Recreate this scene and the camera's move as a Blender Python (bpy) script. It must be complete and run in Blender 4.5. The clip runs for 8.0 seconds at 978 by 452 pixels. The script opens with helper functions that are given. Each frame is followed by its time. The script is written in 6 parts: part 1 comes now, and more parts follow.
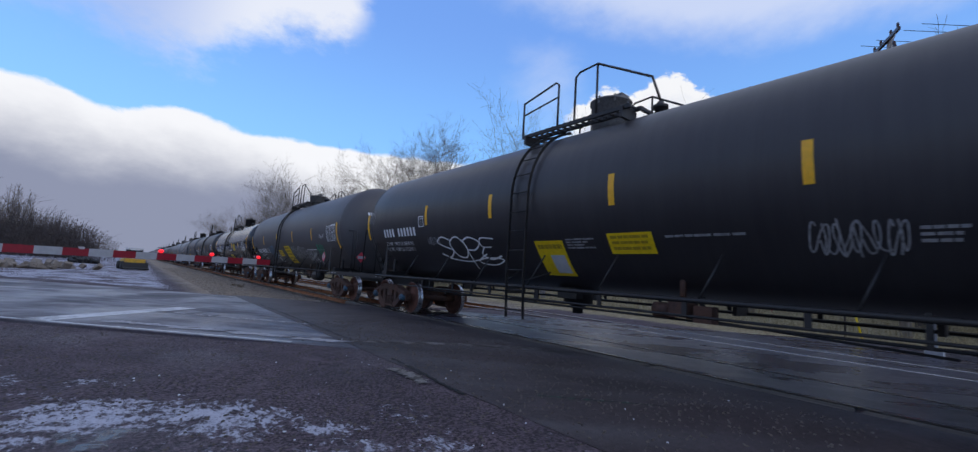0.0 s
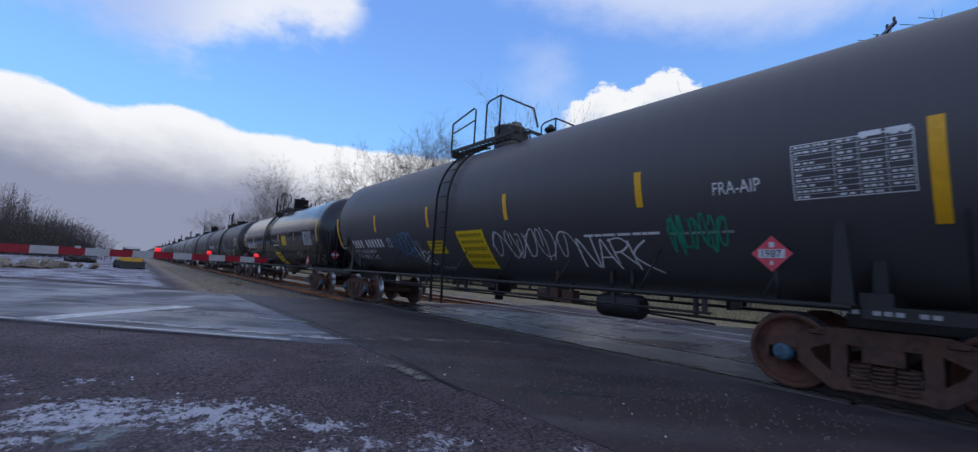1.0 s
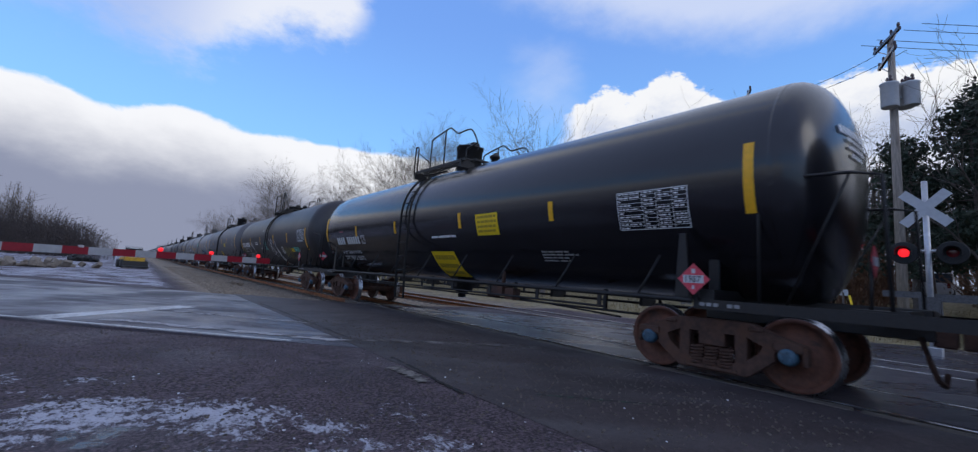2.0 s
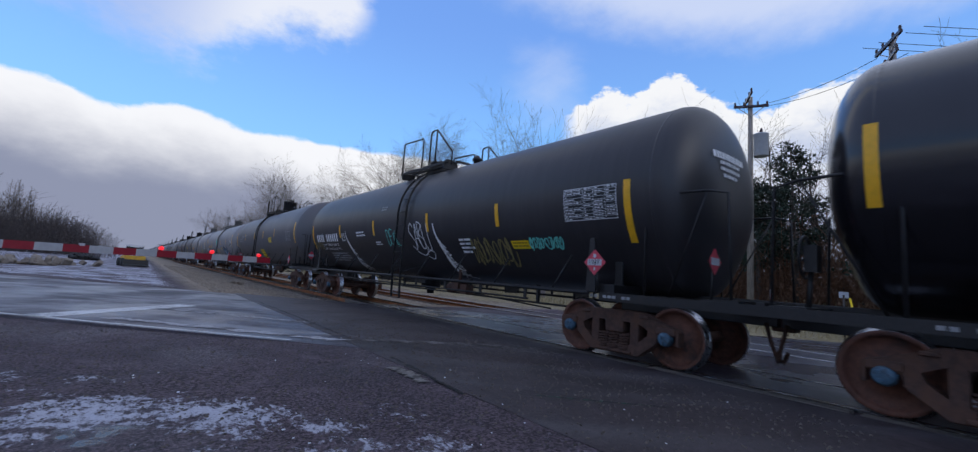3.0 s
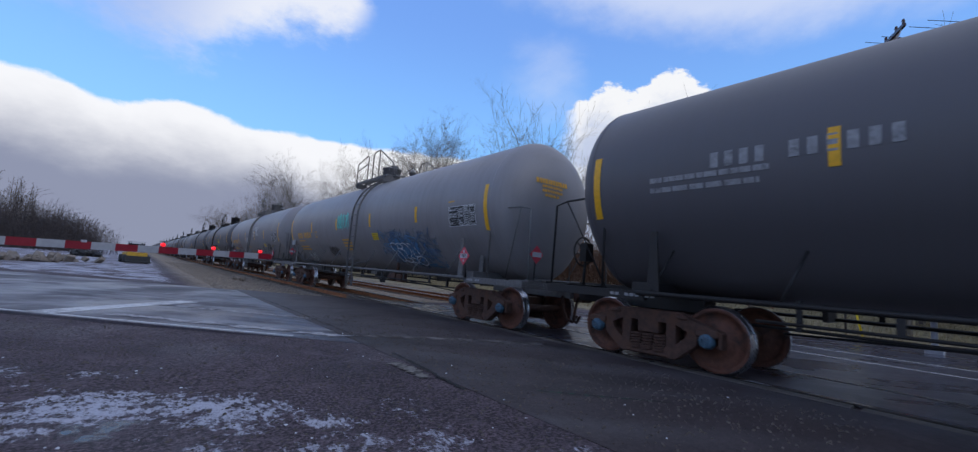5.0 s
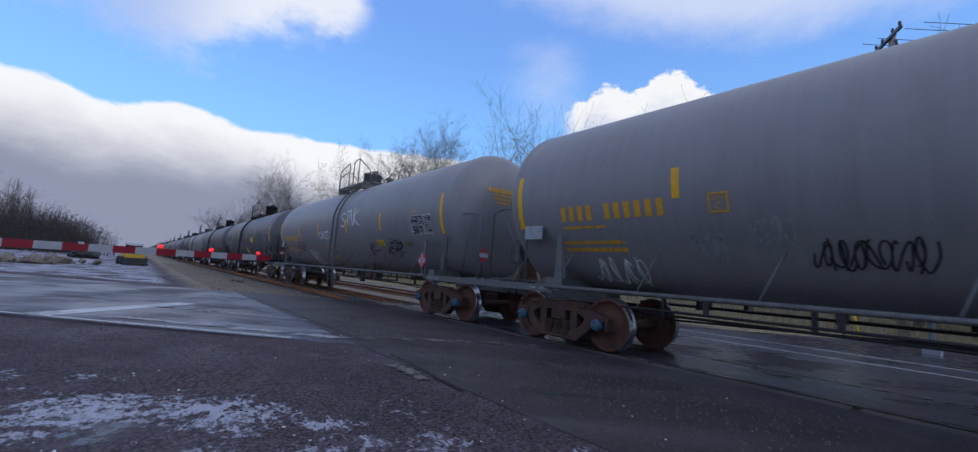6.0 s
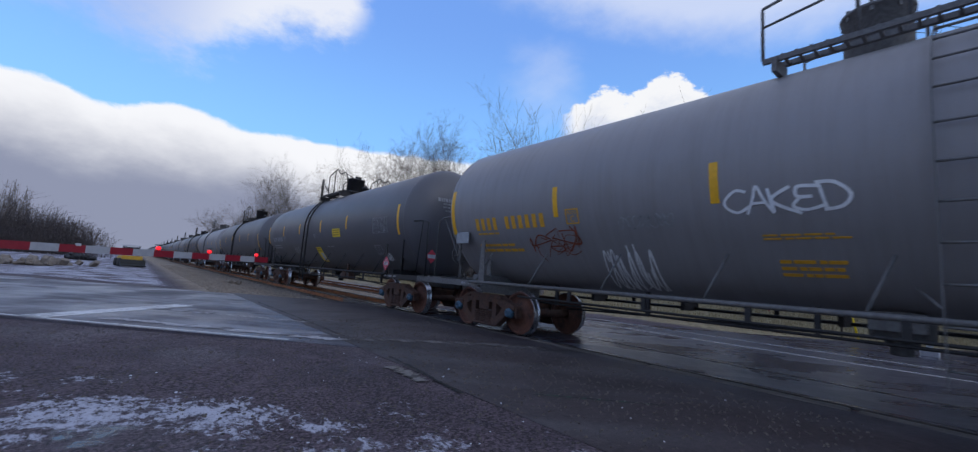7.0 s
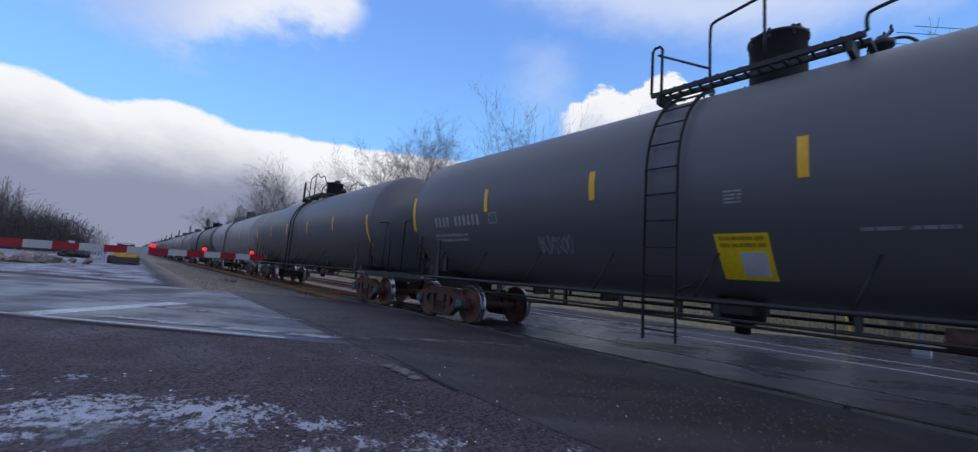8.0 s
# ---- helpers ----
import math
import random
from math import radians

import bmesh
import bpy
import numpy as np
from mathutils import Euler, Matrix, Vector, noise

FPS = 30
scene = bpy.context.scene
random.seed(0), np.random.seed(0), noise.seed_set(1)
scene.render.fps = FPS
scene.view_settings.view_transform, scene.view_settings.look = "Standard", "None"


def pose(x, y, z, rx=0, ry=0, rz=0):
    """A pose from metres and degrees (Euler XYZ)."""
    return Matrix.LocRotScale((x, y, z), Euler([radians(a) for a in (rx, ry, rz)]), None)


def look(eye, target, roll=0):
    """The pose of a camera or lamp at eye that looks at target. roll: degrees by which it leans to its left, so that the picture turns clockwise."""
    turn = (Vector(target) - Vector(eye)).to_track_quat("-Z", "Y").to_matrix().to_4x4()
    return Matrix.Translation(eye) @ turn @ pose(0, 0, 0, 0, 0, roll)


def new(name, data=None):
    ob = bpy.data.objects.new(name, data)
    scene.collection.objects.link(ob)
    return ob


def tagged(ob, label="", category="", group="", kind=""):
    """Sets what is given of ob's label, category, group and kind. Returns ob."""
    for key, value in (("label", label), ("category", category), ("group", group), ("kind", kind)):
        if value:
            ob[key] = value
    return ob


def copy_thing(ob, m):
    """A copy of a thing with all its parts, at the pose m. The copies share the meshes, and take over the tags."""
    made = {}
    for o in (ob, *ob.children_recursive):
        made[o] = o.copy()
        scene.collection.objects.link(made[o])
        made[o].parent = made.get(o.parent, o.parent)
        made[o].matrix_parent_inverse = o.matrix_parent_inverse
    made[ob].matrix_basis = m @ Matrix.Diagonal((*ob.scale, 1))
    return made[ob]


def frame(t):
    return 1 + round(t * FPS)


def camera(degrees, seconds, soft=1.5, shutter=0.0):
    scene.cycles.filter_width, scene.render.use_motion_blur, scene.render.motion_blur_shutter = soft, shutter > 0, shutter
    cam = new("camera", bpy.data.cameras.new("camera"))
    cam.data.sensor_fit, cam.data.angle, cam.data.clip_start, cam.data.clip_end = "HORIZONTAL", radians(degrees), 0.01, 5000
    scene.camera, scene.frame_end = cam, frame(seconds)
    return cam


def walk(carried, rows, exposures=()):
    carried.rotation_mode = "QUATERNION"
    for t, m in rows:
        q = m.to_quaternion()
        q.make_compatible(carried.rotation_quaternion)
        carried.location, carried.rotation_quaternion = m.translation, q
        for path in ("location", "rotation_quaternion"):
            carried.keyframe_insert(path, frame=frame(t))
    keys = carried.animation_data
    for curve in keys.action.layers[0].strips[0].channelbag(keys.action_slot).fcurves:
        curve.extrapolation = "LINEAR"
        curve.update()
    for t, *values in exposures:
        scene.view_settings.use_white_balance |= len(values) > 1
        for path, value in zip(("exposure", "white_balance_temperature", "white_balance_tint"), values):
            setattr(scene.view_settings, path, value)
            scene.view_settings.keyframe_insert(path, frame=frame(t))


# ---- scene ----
cam = camera(98.06, 8.0, soft=1.25, shutter=0.05)
EYE = 1.126
WALK = [
    (0, pose(0, 0, EYE, 97.25, -3.94, -39.55)),
    (0.5, pose(0, 0, EYE, 97.18, -3.77, -39.81)),
    (1, pose(0, 0, EYE, 96.79, -3.55, -39.79)),
    (1.5, pose(0, 0, EYE, 97.02, -3.73, -39.68)),
    (3, pose(0, 0, EYE, 97.20, -4.36, -39.57)),
    (3.5, pose(0, 0, EYE, 96.19, -4.03, -39.64)),
    (4, pose(0, 0, EYE, 96.62, -4.12, -39.56)),
    (5.5, pose(0, 0, EYE, 96.64, -4.30, -39.43)),
    (6, pose(0, 0, EYE, 96.84, -4.20, -39.62)),
    (6.5, pose(0, 0, EYE, 96.85, -4.27, -39.51)),
    (7, pose(0, 0, EYE, 97.09, -4.20, -39.81)),
    (7.5, pose(0, 0, EYE, 97.00, -4.01, -39.94)),
    (8, pose(0, 0, EYE, 96.91, -4.32, -40.29)),
]
walk(cam, WALK)

# ---- the plan, in metres: rails run along y, top of rail at z = 0 ----
RAIL = 6.477            # near rail of the train's track
TRACK = RAIL + 0.75     # its centre line
TRACK2 = TRACK + 4.75   # the second track
SPEED = 16.55           # of the train, towards -y
RAD, TZ = 1.55, 2.794   # tank radius and axis height


# ---- node helpers ----
class Nodes:
    def __init__(self, tree):
        self.t = tree

    def add(self, kind):
        return self.t.nodes.new(kind)

    def put(self, sock, v):
        if isinstance(v, bpy.types.NodeSocket):
            self.t.links.new(v, sock)
        elif v is not None:
            sock.default_value = v

    def math(self, op, a, b=None, c=None, clamp=False):
        n = self.add("ShaderNodeMath")
        n.operation, n.use_clamp = op, clamp
        for i, v in enumerate((a, b, c)):
            self.put(n.inputs[i], v)
        return n.outputs[0]

    def vmath(self, op, a, b=None):
        n = self.add("ShaderNodeVectorMath")
        n.operation = op
        self.put(n.inputs[0], a)
        self.put(n.inputs[1], b)
        return n.outputs["Value"] if op in ("DOT_PRODUCT", "LENGTH", "DISTANCE") else n.outputs[0]

    def ramp(self, v, lo, hi, a=0.0, b=1.0):
        n = self.add("ShaderNodeMapRange")
        n.interpolation_type = "SMOOTHSTEP"
        for i, x in enumerate((v, lo, hi, a, b)):
            self.put(n.inputs[i], x)
        return n.outputs[0]

    def noise(self, vec, scale, detail=4.0, rough=0.55, warp=0.0):
        n = self.add("ShaderNodeTexNoise")
        self.put(n.inputs["Vector"], vec)
        n.inputs["Scale"].default_value = scale
        n.inputs["Detail"].default_value = detail
        n.inputs["Roughness"].default_value = rough
        n.inputs["Distortion"].default_value = warp
        return n.outputs[0]

    def mix(self, f, a, b):
        n = self.add("ShaderNodeMix")
        n.data_type = "RGBA"
        self.put(n.inputs[0], f)
        self.put(n.inputs[6], a if isinstance(a, bpy.types.NodeSocket) else (*a, 1))
        self.put(n.inputs[7], b if isinstance(b, bpy.types.NodeSocket) else (*b, 1))
        return n.outputs[2]

    def scaled(self, vec, s):
        return self.vmath("MULTIPLY", vec, s)


# ---- world: blue sky with a cloud bank along the horizon ----
SUN_EL, SUN_AZ = radians(30), radians(172)   # azimuth from +y towards +x
world = bpy.data.worlds.new("sky")
scene.world = world
world.use_nodes = True
N = Nodes(world.node_tree)
back = world.node_tree.nodes["Background"]
geo = N.add("ShaderNodeTexCoord").outputs["Generated"]
way = N.vmath("NORMALIZE", geo)
sep = N.add("ShaderNodeSeparateXYZ")
N.put(sep.inputs[0], way)
up = sep.outputs[2]
sky = N.add("ShaderNodeTexSky")
sky.sky_type, sky.sun_disc, sky.sun_elevation, sky.sun_rotation = "NISHITA", False, SUN_EL, SUN_AZ
sky.air_density, sky.dust_density, sky.ozone_density = 1.0, 0.6, 2.0
azim = N.math("MULTIPLY", N.math("ARCTAN2", sep.outputs[0], sep.outputs[1]), 57.2958)
elev = N.math("MULTIPLY", N.math("ARCSINE", up), 57.2958)
clear = N.mix(0.8, N.vmath("MULTIPLY", sky.outputs[0], (0.200, 0.245, 0.358)), N.mix(N.ramp(elev, 14.0, 34.0), (0.235, 0.53, 0.95), (0.180, 0.375, 0.86)))
# a fluffy noise, stretched along the horizon
cloud_at = N.vmath("MULTIPLY", way, (1.0, 1.0, 1.7))
big = N.noise(cloud_at, 3.2, 6, 0.55, 0.3)
fine = N.noise(cloud_at, 11.0, 6, 0.6, 0.2)
tiny = N.noise(cloud_at, 30.0, 4, 0.6)
lump = N.math("ADD", N.math("MULTIPLY", N.math("SUBTRACT", tiny, 0.5), 0.12), N.math("ADD", N.math("MULTIPLY", N.math("SUBTRACT", big, 0.5), 1.0), N.math("MULTIPLY", N.math("SUBTRACT", fine, 0.5), 0.35)))


def puff(c, r, soft, rough=0.25):
    """A cloud about the direction c, of angular radius r."""
    d = N.vmath("DISTANCE", way, c)
    e = N.math("ADD", N.math("SUBTRACT", r, d), N.math("MULTIPLY", lump, rough))
    return N.ramp(e, -soft, soft)


def bump_at(az, width, height):
    """A rounded rise of a cloud's outline about an azimuth."""
    d = N.math("DIVIDE", N.math("SUBTRACT", azim, az), width)
    return N.math("MULTIPLY", N.math("EXPONENT", N.math("MULTIPLY", N.math("MULTIPLY", d, d), -1.0)), height)


def plus(*vs):
    out = vs[0]
    for v in vs[1:]:
        out = N.math("ADD", out, v)
    return out


ripple = plus(N.math("MULTIPLY", N.math("SUBTRACT", fine, 0.5), 2.2), N.math("MULTIPLY", N.math("SUBTRACT", tiny, 0.5), 1.3))
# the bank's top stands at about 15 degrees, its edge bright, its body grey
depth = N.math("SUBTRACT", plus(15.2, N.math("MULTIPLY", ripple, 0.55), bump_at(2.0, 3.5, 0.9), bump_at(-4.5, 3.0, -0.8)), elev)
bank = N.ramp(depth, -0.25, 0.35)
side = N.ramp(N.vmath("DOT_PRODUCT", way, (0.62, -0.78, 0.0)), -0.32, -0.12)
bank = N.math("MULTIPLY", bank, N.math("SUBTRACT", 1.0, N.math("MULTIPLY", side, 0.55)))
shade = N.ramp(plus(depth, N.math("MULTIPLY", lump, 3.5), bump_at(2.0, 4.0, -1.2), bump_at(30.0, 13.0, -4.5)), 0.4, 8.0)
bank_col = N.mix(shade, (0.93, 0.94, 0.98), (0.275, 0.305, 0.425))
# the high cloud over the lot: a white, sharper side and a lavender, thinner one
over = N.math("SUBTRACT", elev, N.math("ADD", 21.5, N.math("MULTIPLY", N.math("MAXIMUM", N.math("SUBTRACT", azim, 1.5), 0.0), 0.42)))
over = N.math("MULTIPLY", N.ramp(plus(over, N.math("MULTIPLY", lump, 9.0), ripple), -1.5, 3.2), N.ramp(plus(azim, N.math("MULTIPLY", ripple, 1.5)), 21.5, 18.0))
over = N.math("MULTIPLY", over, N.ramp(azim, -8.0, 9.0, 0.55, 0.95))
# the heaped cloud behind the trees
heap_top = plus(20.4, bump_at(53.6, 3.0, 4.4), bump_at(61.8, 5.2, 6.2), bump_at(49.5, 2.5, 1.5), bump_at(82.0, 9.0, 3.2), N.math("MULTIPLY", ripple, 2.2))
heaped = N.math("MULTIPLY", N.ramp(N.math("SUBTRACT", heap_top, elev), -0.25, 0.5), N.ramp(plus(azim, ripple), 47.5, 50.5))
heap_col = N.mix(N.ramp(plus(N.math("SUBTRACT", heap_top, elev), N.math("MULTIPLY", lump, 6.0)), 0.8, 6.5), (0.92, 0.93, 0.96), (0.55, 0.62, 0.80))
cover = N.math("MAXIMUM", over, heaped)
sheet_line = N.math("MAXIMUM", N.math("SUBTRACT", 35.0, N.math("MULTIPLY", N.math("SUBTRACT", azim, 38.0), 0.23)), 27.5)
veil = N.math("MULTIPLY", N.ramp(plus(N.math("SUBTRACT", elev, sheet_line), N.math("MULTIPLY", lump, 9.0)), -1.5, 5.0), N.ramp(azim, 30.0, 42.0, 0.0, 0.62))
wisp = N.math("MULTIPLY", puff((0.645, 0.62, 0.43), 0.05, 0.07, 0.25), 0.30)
# broken cloud overhead and behind: unseen, added and toned to light the near faces
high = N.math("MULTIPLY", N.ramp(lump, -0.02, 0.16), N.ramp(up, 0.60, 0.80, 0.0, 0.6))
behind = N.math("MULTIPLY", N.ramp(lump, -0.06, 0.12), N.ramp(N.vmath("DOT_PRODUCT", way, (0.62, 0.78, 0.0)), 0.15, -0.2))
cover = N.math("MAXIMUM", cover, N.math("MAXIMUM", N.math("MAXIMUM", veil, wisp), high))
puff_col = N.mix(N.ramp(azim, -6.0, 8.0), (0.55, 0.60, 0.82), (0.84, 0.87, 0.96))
behind_fill = (0.335, 0.425, 0.74)
col = N.mix(behind, N.mix(cover, clear, N.mix(heaped, puff_col, heap_col)), behind_fill)
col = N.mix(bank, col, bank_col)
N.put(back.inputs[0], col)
back.inputs[1].default_value = 1.0

sun_data = bpy.data.lights.new("sun", "SUN")
sun_data.energy, sun_data.angle, sun_data.color = 0.32, radians(25), (1.0, 0.95, 0.88)
sun = new("sun", sun_data)
sun.matrix_world = look((0, 0, 50), (-math.sin(SUN_AZ) * math.cos(SUN_EL), -math.cos(SUN_AZ) * math.cos(SUN_EL), 50 - math.sin(SUN_EL)))


# ---- materials ----
def material(name, colour, rough=0.6, metal=0.0, grain=0.15, size=8.0, wear=None, wear_size=1.2, wear_at=(0.55, 0.7), bump=0.15, bump_size=60.0, stretch=(1, 1, 1), glow=0.0, coat=0.0, spec=0.5):
    """A painted, cast or grown surface: fine grain and larger wear, in metres."""
    m = bpy.data.materials.new(name)
    m.use_nodes = True
    k = Nodes(m.node_tree)
    b = m.node_tree.nodes["Principled BSDF"]
    at = k.scaled(k.add("ShaderNodeTexCoord").outputs["Object"], stretch)
    g = k.noise(at, size, 5, 0.6)
    lo = tuple(max(0, c * (1 - grain)) for c in colour)
    hi = tuple(min(1, c * (1 + grain)) for c in colour)
    c = k.mix(k.ramp(g, 0.3, 0.7), lo, hi)
    r = k.math("ADD", rough - 0.08, k.math("MULTIPLY", g, 0.16))
    if wear:
        w = k.ramp(k.noise(at, wear_size, 6, 0.65, 0.4), *wear_at)
        c = k.mix(w, c, wear)
        r = k.math("ADD", r, k.math("MULTIPLY", w, 0.12))
    k.put(b.inputs["Base Color"], c)
    k.put(b.inputs["Roughness"], r)
    b.inputs["Metallic"].default_value = metal
    b.inputs["Specular IOR Level"].default_value = spec
    b.inputs["Coat Weight"].default_value = coat
    b.inputs["Coat Roughness"].default_value = 0.12
    if bump:
        n = k.add("ShaderNodeBump")
        n.inputs["Strength"].default_value = bump
        n.inputs["Distance"].default_value = 0.01
        k.put(n.inputs["Height"], k.noise(at, bump_size, 4, 0.6))
        k.put(b.inputs["Normal"], n.outputs[0])
    if glow:
        k.put(b.inputs["Emission Color"], (*colour, 1))
        b.inputs["Emission Strength"].default_value = glow
    return m


def tank_paint(name, colour, rough, coat=0.0, dust=(0.10, 0.10, 0.10), amount=0.35):
    """Tank paint with dust streaks running down and road grime low on the shell."""
    m = bpy.data.materials.new(name)
    m.use_nodes = True
    k = Nodes(m.node_tree)
    b = m.node_tree.nodes["Principled BSDF"]
    at = k.add("ShaderNodeTexCoord").outputs["Object"]
    streak = k.noise(k.scaled(at, (0.6, 5.0, 0.35)), 1.6, 5, 0.6)
    blot = k.noise(at, 0.9, 5, 0.6, 0.5)
    speck = k.noise(at, 45, 3, 0.6)
    f = k.math("MULTIPLY", k.ramp(k.math("ADD", k.math("MULTIPLY", streak, 0.6), k.math("MULTIPLY", blot, 0.5)), 0.42, 0.78), amount)
    c = k.mix(f, colour, dust)
    c = k.mix(k.math("MULTIPLY", k.ramp(speck, 0.55, 0.8), 0.25), c, dust)
    k.put(b.inputs["Base Color"], c)
    k.put(b.inputs["Roughness"], k.math("ADD", rough - 0.06, k.math("MULTIPLY", blot, 0.14)))
    b.inputs["Coat Weight"].default_value = coat
    b.inputs["Coat Roughness"].default_value = 0.15
    n = k.add("ShaderNodeBump")
    n.inputs["Strength"].default_value = 0.12
    n.inputs["Distance"].default_value = 0.02
    k.put(n.inputs["Height"], k.math("ADD", k.noise(at, 3.0, 3, 0.5), k.math("MULTIPLY", k.noise(at, 70, 3, 0.6), 0.15)))
    k.put(b.inputs["Normal"], n.outputs[0])
    return m


BLACK = tank_paint("black_tank_paint", (0.029, 0.0265, 0.029), 0.42, 0.0, (0.06, 0.058, 0.056))
CHARCOAL = tank_paint("charcoal_tank_paint", (0.078, 0.073, 0.076), 0.48, 0.0, (0.10, 0.097, 0.095))
GLOSS = tank_paint("glossy_black_tank_paint", (0.008, 0.0075, 0.010), 0.22, 0.3, (0.03, 0.03, 0.032), 0.2)
SLATE = tank_paint("slate_tank_paint", (0.110, 0.105, 0.112), 0.45, 0.0, (0.10, 0.098, 0.095))
GREY = tank_paint("grey_tank_paint", (0.27, 0.255, 0.255), 0.46, 0.0, (0.16, 0.145, 0.13))
PALE = tank_paint("pale_grey_tank_paint", (0.20, 0.20, 0.205), 0.45, 0.1, (0.20, 0.17, 0.15))
IRON = material("black_iron", (0.014, 0.013, 0.013), 0.55, 0.0, 0.3, 20, (0.06, 0.035, 0.022), 5.0, (0.6, 0.8))
GIRON = material("grey_iron", (0.13, 0.125, 0.12), 0.55, 0.0, 0.25, 20, (0.08, 0.045, 0.03), 5.0, (0.6, 0.8))
CAST = material("rusty_cast_steel", (0.080, 0.041, 0.029), 0.75, 0.1, 0.35, 14, (0.12, 0.058, 0.036), 3.0, (0.45, 0.7), 0.35, 40)
WHEEL = material("brown_wheel_steel", (0.135, 0.054, 0.034), 0.7, 0.1, 0.35, 12, (0.05, 0.032, 0.026), 4.0, (0.5, 0.7), 0.25, 40)
TREAD = material("worn_bright_steel", (0.45, 0.45, 0.46), 0.28, 1.0, 0.1, 30)
CAP = material("blue_bearing_cap", (0.060, 0.125, 0.18), 0.5, 0.1, 0.3, 25, (0.05, 0.05, 0.05), 9.0, (0.5, 0.75))
TAPE = material("yellow_reflective_tape", (0.86, 0.44, 0.015), 0.4, 0.0, 0.08, 14, (0.45, 0.26, 0.05), 4.0, (0.66, 0.85), 0.05)
LEMON = material("yellow_panel_paint", (0.86, 0.60, 0.012), 0.45, 0.0, 0.08, 14, (0.45, 0.34, 0.05), 5.0, (0.66, 0.85), 0.05)
WHITE = material("white_lettering", (0.78, 0.78, 0.77), 0.5, 0.0, 0.08, 12, (0.35, 0.35, 0.34), 6.0, (0.6, 0.8), 0.05)
AMBER = material("amber_lettering", (0.72, 0.36, 0.03), 0.5, 0.0, 0.1, 12, (0.3, 0.17, 0.05), 6.0, (0.58, 0.8), 0.05)
DIM = material("faded_lettering", (0.30, 0.30, 0.30), 0.6, 0.0, 0.2, 12, (0.10, 0.10, 0.10), 6.0, (0.5, 0.75), 0.05)
RED = material("red_sheeting", (0.24, 0.012, 0.025), 0.4, 0.0, 0.08, 10, (0.28, 0.03, 0.03), 3.0, (0.62, 0.85), 0.03)
PINK = material("placard_red", (0.62, 0.06, 0.09), 0.45, 0.0, 0.08, 10, None, 1, (0, 1), 0.03)
MINT = material("mint_spray_paint", (0.16, 0.62, 0.52), 0.5, 0.0, 0.2, 9)
BLUE = material("blue_spray_paint", (0.085, 0.21, 0.34), 0.6, 0.0, 0.4, 6)
HAZE = material("blue_haze_spray", (0.085, 0.125, 0.185), 0.6, 0.0, 0.3, 5)
LEAF = material("green_spray_paint", (0.03, 0.30, 0.17), 0.5, 0.0, 0.2, 9)
OLIVE = material("gold_spray_paint", (0.24, 0.20, 0.08), 0.5, 0.0, 0.3, 9)
DARK = material("dark_spray_paint", (0.02, 0.021, 0.022), 0.6, 0.0, 0.3, 9)
RUSTMARK = material("red_chalk_scrawl", (0.22, 0.06, 0.03), 0.8, 0.0, 0.3, 9)
RAILHEAD = material("polished_railhead", (0.42, 0.43, 0.45), 0.22, 1.0, 0.1, 20)
RAILRUST = material("orange_rusty_rail", (0.34, 0.13, 0.045), 0.8, 0.1, 0.3, 20, (0.12, 0.05, 0.025), 6.0, (0.45, 0.7), 0.3)
TIE = material("weathered_tie_wood", (0.085, 0.065, 0.05), 0.85, 0.0, 0.35, 12, (0.15, 0.13, 0.11), 3.0, (0.5, 0.7), 0.4, 50)
STONE = material("brown_ballast_stone", (0.22, 0.18, 0.14), 0.85, 0.0, 0.45, 9, (0.30, 0.29, 0.28), 3.0, (0.55, 0.7), 0.4, 40)
WOODPOLE = material("weathered_pole_wood", (0.32, 0.275, 0.23), 0.85, 0.0, 0.25, 6, (0.2, 0.17, 0.14), 2.0, (0.5, 0.7), 0.3, 30, (4, 4, 0.4))
BARK = material("dark_winter_bark", (0.085, 0.070, 0.060), 0.9, 0.0, 0.3, 6, (0.13, 0.11, 0.10), 2.0, (0.5, 0.7), 0.4, 30)
PALEBARK = material("pale_winter_bark", (0.17, 0.145, 0.125), 0.9, 0.0, 0.3, 6, (0.10, 0.085, 0.075), 2.0, (0.5, 0.7), 0.4, 30)
NEEDLE = material("dark_pine_needles", (0.028, 0.045, 0.028), 0.8, 0.0, 0.4, 3, (0.055, 0.06, 0.04), 1.0, (0.5, 0.7))
RUSSET = material("dead_russet_leaves", (0.13, 0.065, 0.035), 0.85, 0.0, 0.4, 3)
STRAW = material("dry_straw_grass", (0.36, 0.29, 0.15), 0.9, 0.0, 0.35, 3, (0.22, 0.18, 0.10), 0.6, (0.45, 0.65))
ALU = material("galvanised_steel", (0.52, 0.53, 0.55), 0.42, 0.6, 0.12, 10, (0.4, 0.4, 0.4), 3.0, (0.55, 0.75))
PAINTGREY = material("pale_grey_enamel", (0.62, 0.64, 0.66), 0.4, 0.0, 0.06, 8, (0.4, 0.36, 0.3), 3.0, (0.62, 0.8))
SHEETWHITE = material("white_sheeting", (0.52, 0.53, 0.55), 0.42, 0.0, 0.06, 8, (0.5, 0.5, 0.5), 3.0, (0.62, 0.85), 0.03)
RUBBER = material("black_rubber", (0.02, 0.02, 0.02), 0.7, 0.0, 0.3, 20)
